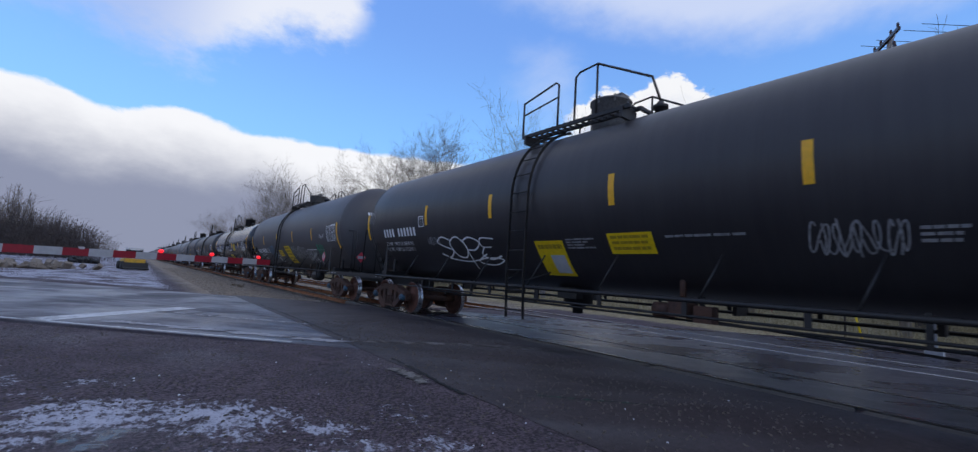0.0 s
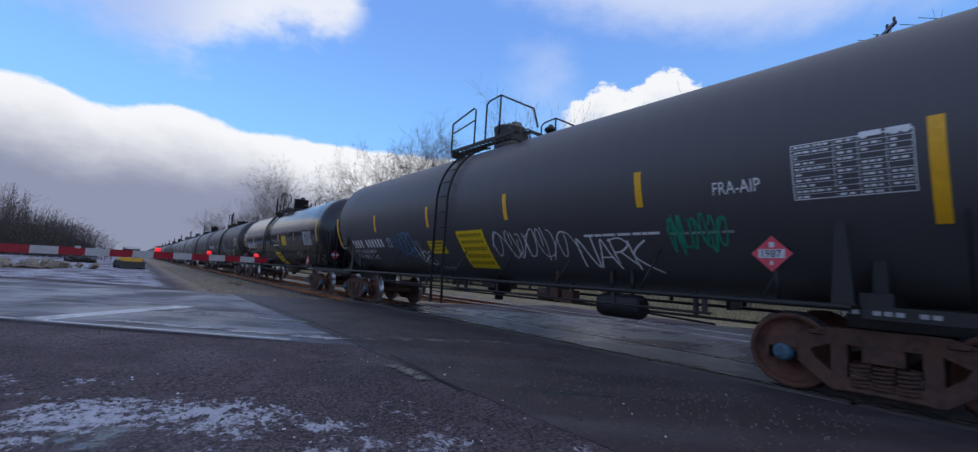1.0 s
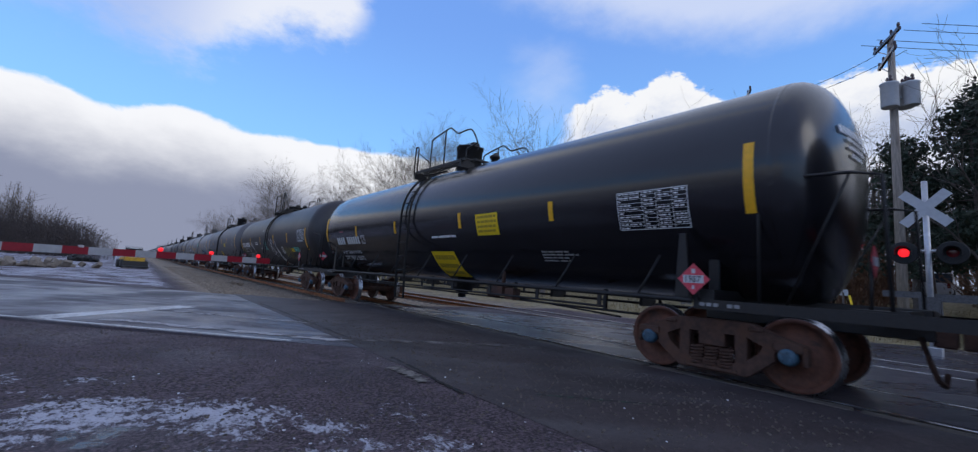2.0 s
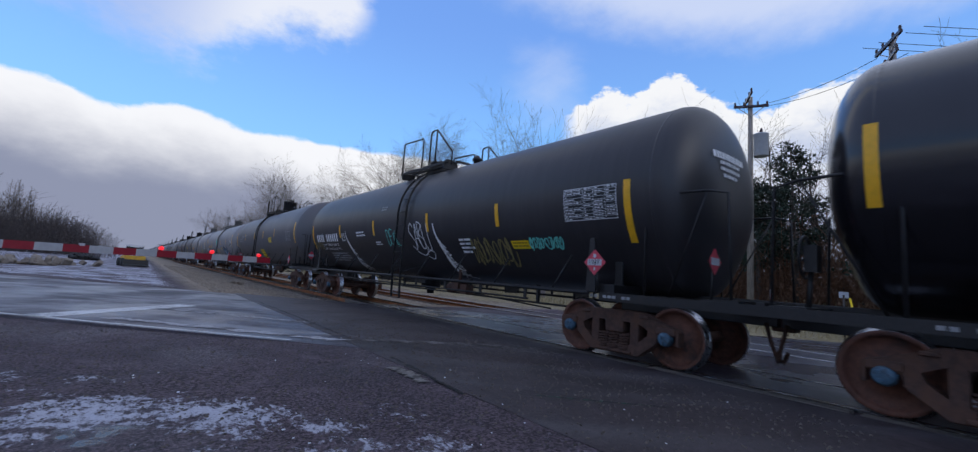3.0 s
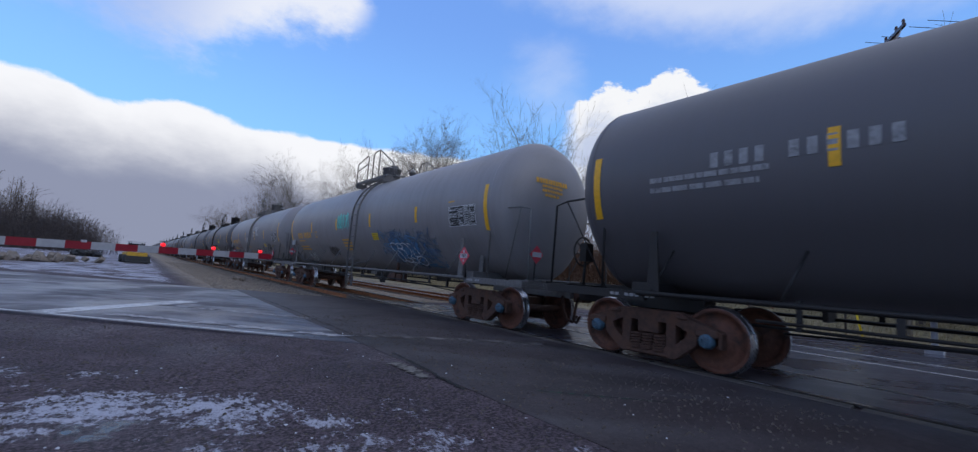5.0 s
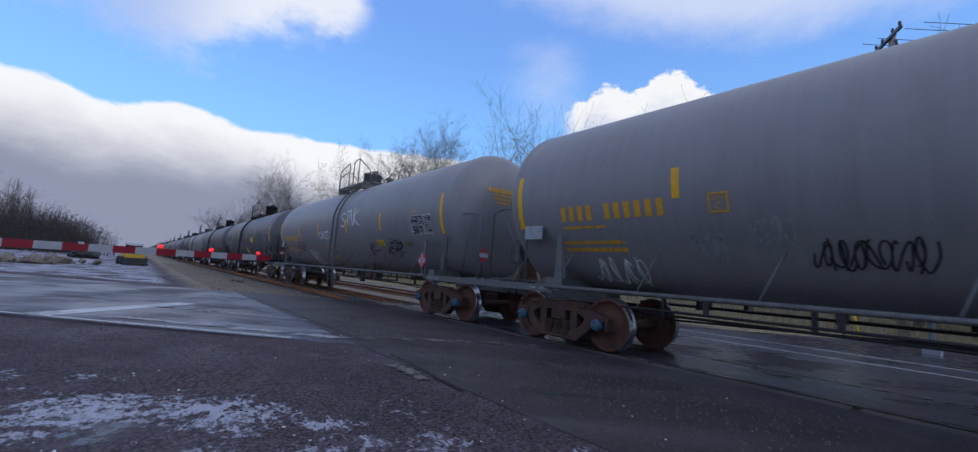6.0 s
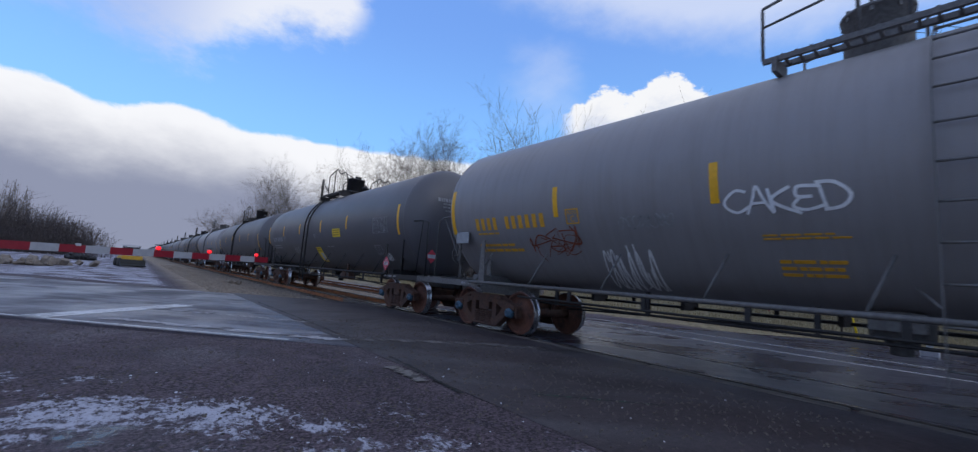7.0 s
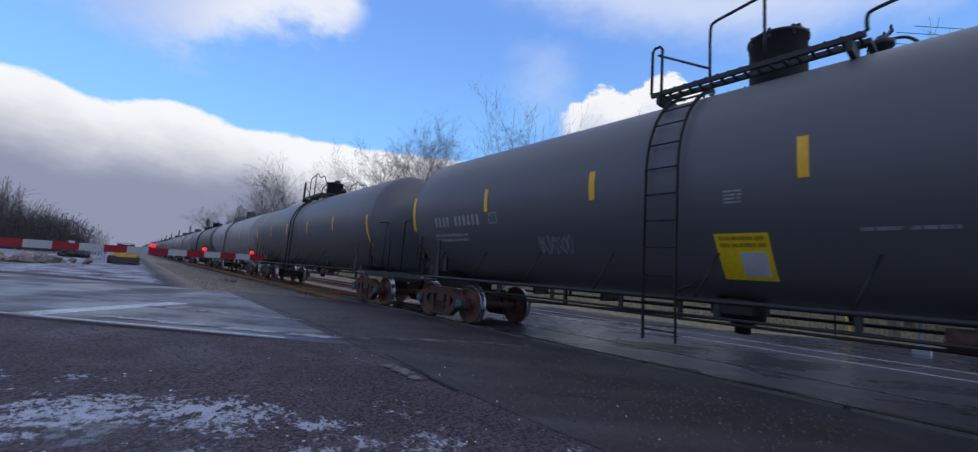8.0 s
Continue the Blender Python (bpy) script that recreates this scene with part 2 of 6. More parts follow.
CERAMIC = material("brown_insulator", (0.05, 0.025, 0.025), 0.25, 0.0, 0.2, 20)
LAMPRED = material("lit_red_lens", (1.0, 0.02, 0.03), 0.3, 0.0, 0.0, 8, None, 1, (0, 1), 0, glow=1.0)
LENSOFF = material("dark_red_lens", (0.16, 0.012, 0.015), 0.15, 0.0, 0.1, 8, None, 1, (0, 1), 0)
MACHINE = material("machine_yellow", (0.62, 0.36, 0.03), 0.5, 0.0, 0.15, 8, (0.2, 0.14, 0.08), 2.5, (0.5, 0.75))
CONCRETE = material("broken_concrete", (0.22, 0.185, 0.15), 0.85, 0.0, 0.25, 6, (0.2, 0.17, 0.14), 1.5, (0.5, 0.7), 0.4, 30)
GLASS = material("dark_cab_glass", (0.03, 0.035, 0.04), 0.08, 0.0, 0.1, 3, None, 1, (0, 1), 0)
TIMBER = material("crossing_timber", (0.10, 0.085, 0.07), 0.8, 0.0, 0.3, 5, (0.17, 0.14, 0.11), 2.0, (0.5, 0.7), 0.4, 40, (3, 0.5, 3))


def ground_material():
    """Dark packed gravel with thin snow in streaks, a snowy lot and a dry verge beyond the tracks."""
    m = bpy.data.materials.new("gravel_and_thin_snow")
    m.use_nodes = True
    k = Nodes(m.node_tree)
    b = m.node_tree.nodes["Principled BSDF"]
    at = k.add("ShaderNodeTexCoord").outputs["Object"]
    s = k.add("ShaderNodeSeparateXYZ")
    k.put(s.inputs[0], at)
    x, y = s.outputs[0], s.outputs[1]
    grit = k.noise(at, 38, 5, 0.7)
    clump = k.noise(at, 5.5, 6, 0.65, 0.3)
    broad = k.noise(at, 0.7, 5, 0.6, 0.4)
    base = k.mix(k.ramp(grit, 0.38, 0.70), (0.019, 0.0135, 0.0160), (0.184, 0.136, 0.154))
    base = k.mix(k.math("MULTIPLY", k.ramp(k.noise(at, 2.6, 6, 0.7, 0.5), 0.50, 0.66), 0.55), base, (0.142, 0.108, 0.122))
    base = k.mix(k.ramp(broad, 0.42, 0.65), base, k.mix(k.ramp(grit, 0.4, 0.7), (0.023, 0.0170, 0.0200), (0.122, 0.092, 0.106)))
    # straw-coloured verge far beyond the second track, and brown field edges
    straw = k.mix(k.ramp(clump, 0.35, 0.65), (0.15, 0.115, 0.06), (0.36, 0.30, 0.17))
    verge = k.ramp(k.math("ADD", x, k.math("MULTIPLY", broad, 3.0)), 16.6, 17.8)
    base = k.mix(verge, base, straw)
    # the gravel by the track
    by = k.math("MULTIPLY", k.ramp(k.math("ADD", x, k.math("MULTIPLY", clump, 0.8)), 1.6, 2.6), k.ramp(y, 13.5, 15.0))
    gravel = k.mix(k.ramp(grit, 0.35, 0.65), (0.10, 0.075, 0.052), (0.37, 0.29, 0.21))
    base = k.mix(k.math("MULTIPLY", by, k.math("SUBTRACT", 1.0, verge)), base, gravel)
    # puddles
    pool = k.vmath("DISTANCE", at, (-0.02, 3.80, 0.0))
    wet = k.ramp(k.math("ADD", pool, k.math("MULTIPLY", k.math("SUBTRACT", clump, 0.5), 0.9)), 0.24, 0.10)
    # snow: near streaks at the camera's feet, thin cover on the lot
    fleck = k.math("ADD", k.math("MULTIPLY", k.noise(k.scaled(at, (1.35, 0.75, 1.0)), 14, 6, 0.75, 0.4), 0.6), k.math("MULTIPLY", broad, 0.4))
    run = k.math("ADD", k.math("MULTIPLY", x, 0.72), k.math("MULTIPLY", y, 0.69))
    near = k.math("MULTIPLY", k.ramp(k.math("ADD", run, k.math("MULTIPLY", k.noise(at, 1.6, 3, 0.5), 1.6)), 4.80, 3.70), k.ramp(k.noise(k.scaled(at, (0.8, 1.4, 1.0)), 1.15, 4, 0.6, 0.6), 0.36, 0.58, 0.065, 0.20))
    lot = k.math("MULTIPLY", k.math("MULTIPLY", k.ramp(k.math("ADD", run, k.math("MULTIPLY", broad, 1.0)), 14.6, 15.6), k.ramp(k.math("ADD", x, k.math("MULTIPLY", clump, 1.0)), 2.2, 1.2)), k.math("ADD", 0.03, k.math("MULTIPLY", k.noise(k.scaled(at, (0.35, 0.09, 1.0)), 1.3, 4, 0.6, 0.4), 0.27)))
    snow = k.ramp(k.math("ADD", fleck, k.math("MAXIMUM", near, lot)), 0.63, 0.72)
    snow = k.math("MULTIPLY", k.math("MULTIPLY", snow, k.ramp(k.math("MAXIMUM", near, lot), 0.02, 0.06)), k.math("SUBTRACT", 1.0, wet))
    c = k.mix(k.math("MULTIPLY", snow, k.ramp(grit, 0.2, 0.55, 0.45, 0.95)), base, (0.51, 0.51, 0.58))
    c = k.mix(wet, c, (0.020, 0.020, 0.030))
    k.put(b.inputs["Base Color"], c)
    damp = k.ramp(k.noise(at, 0.45, 4, 0.5), 0.45, 0.6)
    rough = k.math("SUBTRACT", 0.85, k.math("MULTIPLY", damp, 0.22))
    rough = k.math("ADD", rough, k.math("MULTIPLY", wet, -0.46), clamp=True)
    k.put(b.inputs["Roughness"], rough)
    b.inputs["Specular IOR Level"].default_value = 0.3
    n = k.add("ShaderNodeBump")
    k.put(n.inputs["Strength"], k.math("SUBTRACT", 0.8, k.math("MULTIPLY", wet, 0.8)))
    n.inputs["Distance"].default_value = 0.02
    k.put(n.inputs["Height"], k.math("ADD", k.math("ADD", grit, k.math("MULTIPLY", clump, 2.6)), k.math("MULTIPLY", snow, 0.35)))
    k.put(b.inputs["Normal"], n.outputs[0])
    return m


def asphalt(name, dark, light, wetness, salt, dry=0.72, relief=0.5):
    m = bpy.data.materials.new(name)
    m.use_nodes = True
    k = Nodes(m.node_tree)
    b = m.node_tree.nodes["Principled BSDF"]
    at = k.add("ShaderNodeTexCoord").outputs["Object"]
    # along the road's own direction
    rot = k.add("ShaderNodeVectorRotate")
    rot.rotation_type = "Z_AXIS"
    k.put(rot.inputs["Vector"], at)
    rot.inputs["Angle"].default_value = radians(44)
    lane = rot.outputs[0]
    grit = k.math("ADD", k.math("MULTIPLY", k.noise(at, 70, 4, 0.7), 0.55), k.math("MULTIPLY", k.noise(at, 16, 5, 0.7), 0.45))
    tracks = k.noise(k.scaled(lane, (0.12, 1.3, 1.0)), 1.0, 5, 0.55, 0.2)
    broad = k.noise(at, 0.5, 5, 0.6, 0.4)
    c = k.mix(k.ramp(grit, 0.38, 0.62), dark, light)
    c = k.mix(k.math("MULTIPLY", k.ramp(tracks, 0.45, 0.68), salt), c, (0.24, 0.24, 0.25))
    c = k.mix(k.math("MULTIPLY", k.ramp(broad, 0.48, 0.66), 0.6), c, tuple(v * 0.7 for v in dark))
    c = k.mix(k.math("MULTIPLY", k.ramp(k.noise(at, 2.3, 6, 0.7, 0.4), 0.52, 0.68), 0.3), c, tuple(v * 1.5 for v in light))
    k.put(b.inputs["Base Color"], c)
    wet = k.math("MULTIPLY", k.ramp(k.math("ADD", k.math("MULTIPLY", broad, 0.6), k.math("MULTIPLY", tracks, 0.4)), 0.6, 0.42), wetness)
    k.put(b.inputs["Roughness"], k.math("SUBTRACT", dry, k.math("MULTIPLY", wet, dry - 0.22)))
    n = k.add("ShaderNodeBump")
    n.inputs["Strength"].default_value = relief
    n.inputs["Distance"].default_value = 0.008
    k.put(n.inputs["Height"], grit)
    k.put(b.inputs["Normal"], n.outputs[0])
    return m


GROUND = ground_material()
ROAD = asphalt("wet_salted_asphalt", (0.038, 0.033, 0.042), (0.096, 0.083, 0.102), 0.8, 0.9)
APRON = asphalt("dark_patched_asphalt", (0.012, 0.0088, 0.0092), (0.064, 0.047, 0.050), 0.28, 0.14)
DECK = asphalt("wet_crossing_asphalt", (0.028, 0.026, 0.038), (0.050, 0.047, 0.064), 1.0, 0.06, 0.42, 0.2)


# ---- mesh helpers ----
def part(name, bm, mat, parent=None, label=""):
    me = bpy.data.meshes.new(name)
    bm.to_mesh(me)
    bm.free()
    return piece(name, me, mat, parent, label)


def piece(name, me, mat=None, parent=None, label="", m=None):
    if mat and not me.materials:
        me.materials.append(mat)
    ob = new(name, me)
    if parent:
        ob.parent = parent
    if m is not None:
        ob.matrix_basis = m
    return tagged(ob, label)


def box(bm, c, s, m=None):
    x, y, z = (v / 2 for v in s)
    vs = [bm.verts.new((c[0] + a * x, c[1] + b * y, c[2] + d * z)) for a in (-1, 1) for b in (-1, 1) for d in (-1, 1)]
    if m is not None:
        for v in vs:
            v.co = m @ v.co
    for f in ((0, 1, 3, 2), (4, 6, 7, 5), (0, 4, 5, 1), (2, 3, 7, 6), (0, 2, 6, 4), (1, 5, 7, 3)):
        bm.faces.new([vs[i] for i in f])
    return bm


def rod(bm, pts, r, seg=6, smooth=True, taper=None):
    """A bent bar through the points."""
    pts = [Vector(p) for p in pts]
    rings = []
    n = len(pts)
    ref = None
    for i, p in enumerate(pts):
        d = (pts[min(i + 1, n - 1)] - pts[max(i - 1, 0)]).normalized()
        if ref is None:
            ref = d.orthogonal().normalized()
        ref = (ref - d * ref.dot(d))
        ref = ref.normalized() if ref.length > 1e-4 else d.orthogonal().normalized()
        s = d.cross(ref)
        q = r if taper is None else r * (1 + (taper - 1) * i / (n - 1))
        rings.append([bm.verts.new(p + q * (math.cos(a) * ref + math.sin(a) * s)) for a in [2 * math.pi * j / seg for j in range(seg)]])
    for a, b in zip(rings, rings[1:]):
        for j in range(seg):
            f = bm.faces.new((a[j], a[(j + 1) % seg], b[(j + 1) % seg], b[j]))
            f.smooth = smooth and seg > 5
    bm.faces.new(rings[0][::-1])
    bm.faces.new(rings[-1])
    return bm


def lathe(bm, prof, seg=32, axis="x", centre=(0, 0, 0), smooth=True):
    """Turns a profile of (along, radius) about an axis."""
    c = Vector(centre)
    rings = []
    for a, r in prof:
        ring = []
        for j in range(seg):
            w = 2 * math.pi * j / seg
            u, v = r * math.cos(w), r * math.sin(w)
            p = {"x": (a, u, v), "y": (v, a, u), "z": (u, v, a)}[axis]
            ring.append(bm.verts.new(c + Vector(p)))
        rings.append(ring)
    for a, b in zip(rings, rings[1:]):
        for j in range(seg):
            f = bm.faces.new((a[j], a[(j + 1) % seg], b[(j + 1) % seg], b[j]))
            f.smooth = smooth
    bm.faces.new(rings[0][::-1])
    bm.faces.new(rings[-1])
    return bm


def smooth(keys, per=7):
    out = []
    for i in range(len(keys) - 1):
        p0, p1, p2, p3 = keys[max(i - 1, 0)], keys[i], keys[i + 1], keys[min(i + 2, len(keys) - 1)]
        for j in range(per):
            t = j / per
            out.append(tuple(0.5 * (2 * b + (c - a) * t + (2 * a - 5 * b + 4 * c - d) * t * t + (3 * b - a - 3 * c + d) * t ** 3) for a, b, c, d in zip(p0, p1, p2, p3)))
    return out + [keys[-1]]


def slab(bm, outline, z0, z1):
    """A flat plate with the given plan outline (anticlockwise)."""
    lo = [bm.verts.new((x, y, z0)) for x, y in outline]
    hi = [bm.verts.new((x, y, z1)) for x, y in outline]
    bm.faces.new(hi)
    bm.faces.new(lo[::-1])
    n = len(lo)
    for i in range(n):
        bm.faces.new((lo[i], lo[(i + 1) % n], hi[(i + 1) % n], hi[i]))
    return bm


def plate(bm, outline, x0, x1):
    """A casting: an outline in (y, z), thick along x."""
    a = [bm.verts.new((x0, y, z)) for y, z in outline]
    b = [bm.verts.new((x1, y, z)) for y, z in outline]
    bm.faces.new(a)
    bm.faces.new(b[::-1])
    n = len(a)
    for i in range(n):
        bm.faces.new((a[i], b[i], b[(i + 1) % n], a[(i + 1) % n]))
    return bm


B = bmesh.new


# ---- ground, road and tracks ----
def spread(lo, hi, fine_lo, fine_hi, step, grow=1.25):
    xs = list(np.arange(fine_lo, fine_hi + 1e-6, step))
    d = step
    while xs[-1] < hi:
        d *= grow
        xs.append(xs[-1] + d)
    d = step
    while xs[0] > lo:
        d *= grow
        xs.insert(0, xs[0] - d)
    return xs


def ease(v, a, b):
    t = min(1, max(0, (v - a) / (b - a)))
    return t * t * (3 - 2 * t)


def ground_height(x, y):
    near = ease(x, 0.8, 2.2) * (1 - ease(x, 2.8, 3.4)) * (1 - ease(y, 7.0, 8.5))
    z = -0.045 + 0.036 * near + (1 - near) * 0.015 * noise.noise((x * 0.7, y * 0.7, 0)) + 0.006 * noise.noise((x * 3, y * 3, 4))
    off = max(ease(y, 13.0, 17.0), ease(-y, 14, 20))          # clear of the crossing
    bed = ease(x, 3.4, 4.6) * (1 - ease(x, 15.0, 16.5))
    z -= 0.15 * off * bed
    z += 1.7 * ease(x, 20, 36) + 1.5 * ease(x, 36, 70) + 0.25 * noise.noise((x * 0.05, y * 0.05, 2)) * ease(abs(x) + abs(y), 60, 160)
    return z


def build_ground():
    xs, ys = spread(-1800, 2200, -8, 20, 0.2), spread(-1500, 2600, -6, 24, 0.2)
    verts = [(x, y, ground_height(x, y)) for y in ys for x in xs]
    w = len(xs)
    faces = [(j * w + i, j * w + i + 1, (j + 1) * w + i + 1, (j + 1) * w + i) for j in range(len(ys) - 1) for i in range(w - 1)]
    me = bpy.data.meshes.new("ground")
    me.from_pydata(verts, [], faces)
    me.polygons.foreach_set("use_smooth", [True] * len(faces))
    tagged(piece("ground", me, GROUND), "dark packed gravel ground with thin snow streaks", "ground", kind="structure")


build_ground()

AX = Vector((0.72, -0.694))        # the road's way, skew to the track
AN = Vector((0.694, 0.72))         # across it
EDGE = Vector((1.79, 6.93))        # on its near edge
WIDE = 7.6


def on_road(along, across):
    p = EDGE + AX * along + AN * across
    return (p.x, p.y)


def at_x(across, x):
    """Where the line at that offset across the road meets the given x."""
    p = EDGE + AN * across
    return (x, p.y + AX.y * (x - p.x) / AX.x)


F1, F2, S1, S2 = RAIL - 0.06, RAIL + 0.10, RAIL + 1.40, RAIL + 1.56
G1, G2, T1, T2 = TRACK2 - 0.81, TRACK2 - 0.65, TRACK2 + 0.65, TRACK2 + 0.81


def strip(name, x0, x1, lo, hi, mat, label, top=0.0):
    """A piece of paving between two lines along the track."""
    a, b = at_x(lo, x0), at_x(lo, x1)
    c, d = at_x(hi, x1), at_x(hi, x0)
    bm = slab(B(), [a, b, c, d], -0.4, top)
    return tagged(part(name, bm, mat), label, "pavement", kind="structure")


strip("road", -60, 2.682, 0, WIDE, ROAD, "salt-stained wet asphalt road up to the crossing", -0.004)
strip("pavement_approach", 2.686, F1 - 0.30, -9.5, WIDE + 0.3, APRON, "dark patched asphalt apron beside the rails", -0.002)
strip("pavement_gauge", F2, S1, -13, WIDE + 0.6, DECK, "wet asphalt deck between the rails", -0.006)
strip("pavement_middle", S2, G1, -13, WIDE + 0.8, DECK, "wet asphalt between the two tracks", -0.006)
strip("pavement_gauge_far", G2, T1, -13, WIDE + 0.8, DECK, "wet asphalt deck of the far track", -0.006)


def road_beyond():
    """The road on the far side climbs with the ground."""
    xs = [T2, 14, 15, 16, 18, 20, 22, 24, 26, 28, 30, 33, 36, 40, 46, 54, 64, 76, 90]
    bm = B()
    prev = None
    for x in xs:
        row = []
        for j in range(7):
            p = at_x(-4 + (WIDE + 4.8) * j / 6, x)
            row.append(bm.verts.new((p[0], p[1], max(ground_height(p[0], p[1]), ground_height(x, at_x(2, x)[1])) + 0.035)))
        if prev:
            for j in range(6):
                bm.faces.new((prev[j], row[j], row[j + 1], prev[j + 1]))
        prev = row
    tagged(part("road_far", bm, DECK), "wet asphalt road climbing beyond the tracks", "road", kind="structure")


road_beyond()


def paint_mark(name, along, across, label):
    bm = slab(B(), [on_road(along[0], across[0]), on_road(along[1], across[0]), on_road(along[1], across[1]), on_road(along[0], across[1])], -0.003, 0.001)
    return tagged(part(name, bm, WORNPAINT), label, "road marking", kind="structure")


def worn_paint():
    m = bpy.data.materials.new("worn_road_paint")
    m.use_nodes = True
    k = Nodes(m.node_tree)
    b = m.node_tree.nodes["Principled BSDF"]
    at = k.add("ShaderNodeTexCoord").outputs["Object"]
    w = k.ramp(k.math("ADD", k.math("MULTIPLY", k.noise(at, 9, 6, 0.7), 0.6), k.math("MULTIPLY", k.noise(at, 1.2, 4, 0.6), 0.4)), 0.46, 0.70)
    k.put(b.inputs["Base Color"], k.mix(w, (0.60, 0.60, 0.60), (0.12, 0.12, 0.125)))
    b.inputs["Roughness"].default_value = 0.7
    return m


WORNPAINT = worn_paint()
paint_mark("stop_line", (-4.45, -4.0), (0.1, 3.3), "worn white stop line on the wet road")
paint_mark("edge_line", (-9, 0.1), (0.08, 0.15), "worn pale edge line of the road")


def rail_profile():
    return [(-0.07, -0.17), (0.07, -0.17), (0.07, -0.155), (0.012, -0.13), (0.012, -0.045), (0.036, -0.034), (0.036, -0.006), (0.028, 0.0),
            (-0.028, 0.0), (-0.036, -0.006), (-0.036, -0.034), (-0.012, -0.045), (-0.012, -0.13), (-0.07, -0.155)]


def build_rail(x):
    bm = B()
    prof = rail_profile()
    rows = [[bm.verts.new((x + a, y, b)) for a, b in prof] for y in (-260, 900)]
    n = len(prof)
    for i in range(n):
        f = bm.faces.new((rows[0][i], rows[0][(i + 1) % n], rows[1][(i + 1) % n], rows[1][i]))
        f.material_index = 1 if i in (4, 5, 6, 7, 8, 9, 10) else 0
    ob = part("rail", bm, RAILRUST)
    ob.data.materials.append(RAILHEAD)
    return tagged(ob, "rusty steel rail with a polished running surface", "rail", "rails", kind="structure")


for c in (TRACK, TRACK2):
    for s in (-0.75, 0.75):
        build_rail(c + s)


def build_timbers():
    """Long timbers laid beside the near rail in the crossing."""
    for i in range(9):
        y0 = -5.0 + i * 2.45
        bm = B()
        box(bm, (0, 0, 0), (0.20, 2.38, 0.2))
        bmesh.ops.bevel(bm, geom=bm.edges[:], offset=0.012, segments=1, affect="EDGES")
        ob = part("timber", bm, TIMBER)
        ob.matrix_basis = pose(F1 - 0.16 + random.uniform(-0.012, 0.012), y0, -0.105 + random.uniform(-0.008, 0.004), 0, 0, random.uniform(-0.3, 0.3))
        tagged(ob, "weathered crossing timber beside the near rail", "timber", "crossing timbers", kind="structure")


build_timbers()


def build_ties():
    bm = B()
    for c in (TRACK, TRACK2):
        for i in range(260):
            y = 14.8 + i * 0.55
            box(bm, (c + random.uniform(-0.04, 0.04), y, -0.27), (2.6, 0.22, 0.2))
    tagged(part("ties", bm, TIE), "weathered wooden ties under the rails", "railway ties", kind="stuff")


build_ties()


def stone_mesh(r):
    bm = B()
    bmesh.ops.create_icosphere(bm, subdivisions=1, radius=r)
    for v in bm.verts:
        v.co *= random.uniform(0.65, 1.25)
    vs = np.array([v.co[:] for v in bm.verts])
    fs = [[v.index for v in f.verts] for f in bm.faces]
    bm.free()
    return vs, fs


def scatter(name, count, place, sizes, mat, label, category, kind="stuff"):
    """Many small stones in one mesh."""
    rng = np.random.default_rng(5)
    shapes = [stone_mesh(1.0) for _ in range(6)]
    verts, faces = [], []
    for i in range(count):
        x, y, z = place(rng)
        vs, fs = shapes[i % 6]
        s = rng.uniform(*sizes)
        a = rng.uniform(0, 6.28)
        ca, sa = math.cos(a), math.sin(a)
        n = len(verts)
        for vx, vy, vz in vs:
            verts.append((x + s * (vx * ca - vy * sa), y + s * (vx * sa + vy * ca), z + s * 0.7 * vz))
        faces += [[n + j for j in f] for f in fs]
    me = bpy.data.meshes.new(name)
    me.from_pydata(verts, [], faces)
    return tagged(piece(name, me, mat), label, category, kind=kind)


def ballast_place(rng):
    y = 14.6 + 46 * rng.random() ** 1.9
    x = rng.uniform(2.2, 9.2)
    return x, y, ground_height(x, y) + 0.005


scatter("ballast", 20000, ballast_place, (0.02, 0.045), STONE, "loose grey and brown ballast stones by the rails", "ballast")


def pebble_place(rng):
    x, y = rng.uniform(-3.5, 5.6), rng.uniform(0.8, 9.5)
    if math.hypot(x + 0.1, y - 3.72) < 0.5:
        y -= 1.2
    return x, y, ground_height(x, y) if x < 2.7 else 0.0


scatter("pebbles", 9000, pebble_place, (0.004, 0.018), material("dark_pebble", (0.085, 0.07, 0.058), 0.8, 0, 0.5, 9), "dark loose pebbles on the packed gravel", "pebbles")


def crack(name, pts, w, mat, label):
    """A ragged open joint in the asphalt."""
    rng = random.Random(9)
    bm = B()
    prev = None
    for (x0, y0), (x1, y1) in zip(pts, pts[1:]):
        for i in range(14):
            t = i / 14
            x, y = x0 + (x1 - x0) * t + rng.uniform(-0.012, 0.012), y0 + (y1 - y0) * t
            h = w * rng.uniform(0.35, 1.2)
            row = [bm.verts.new((x - h, y, 0.003)), bm.verts.new((x + h, y, 0.003))]
            if prev:
                bm.faces.new((prev[0], row[0], row[1], prev[1]))
            prev = row
    tagged(part(name, bm, mat), label, "crack", kind="structure")


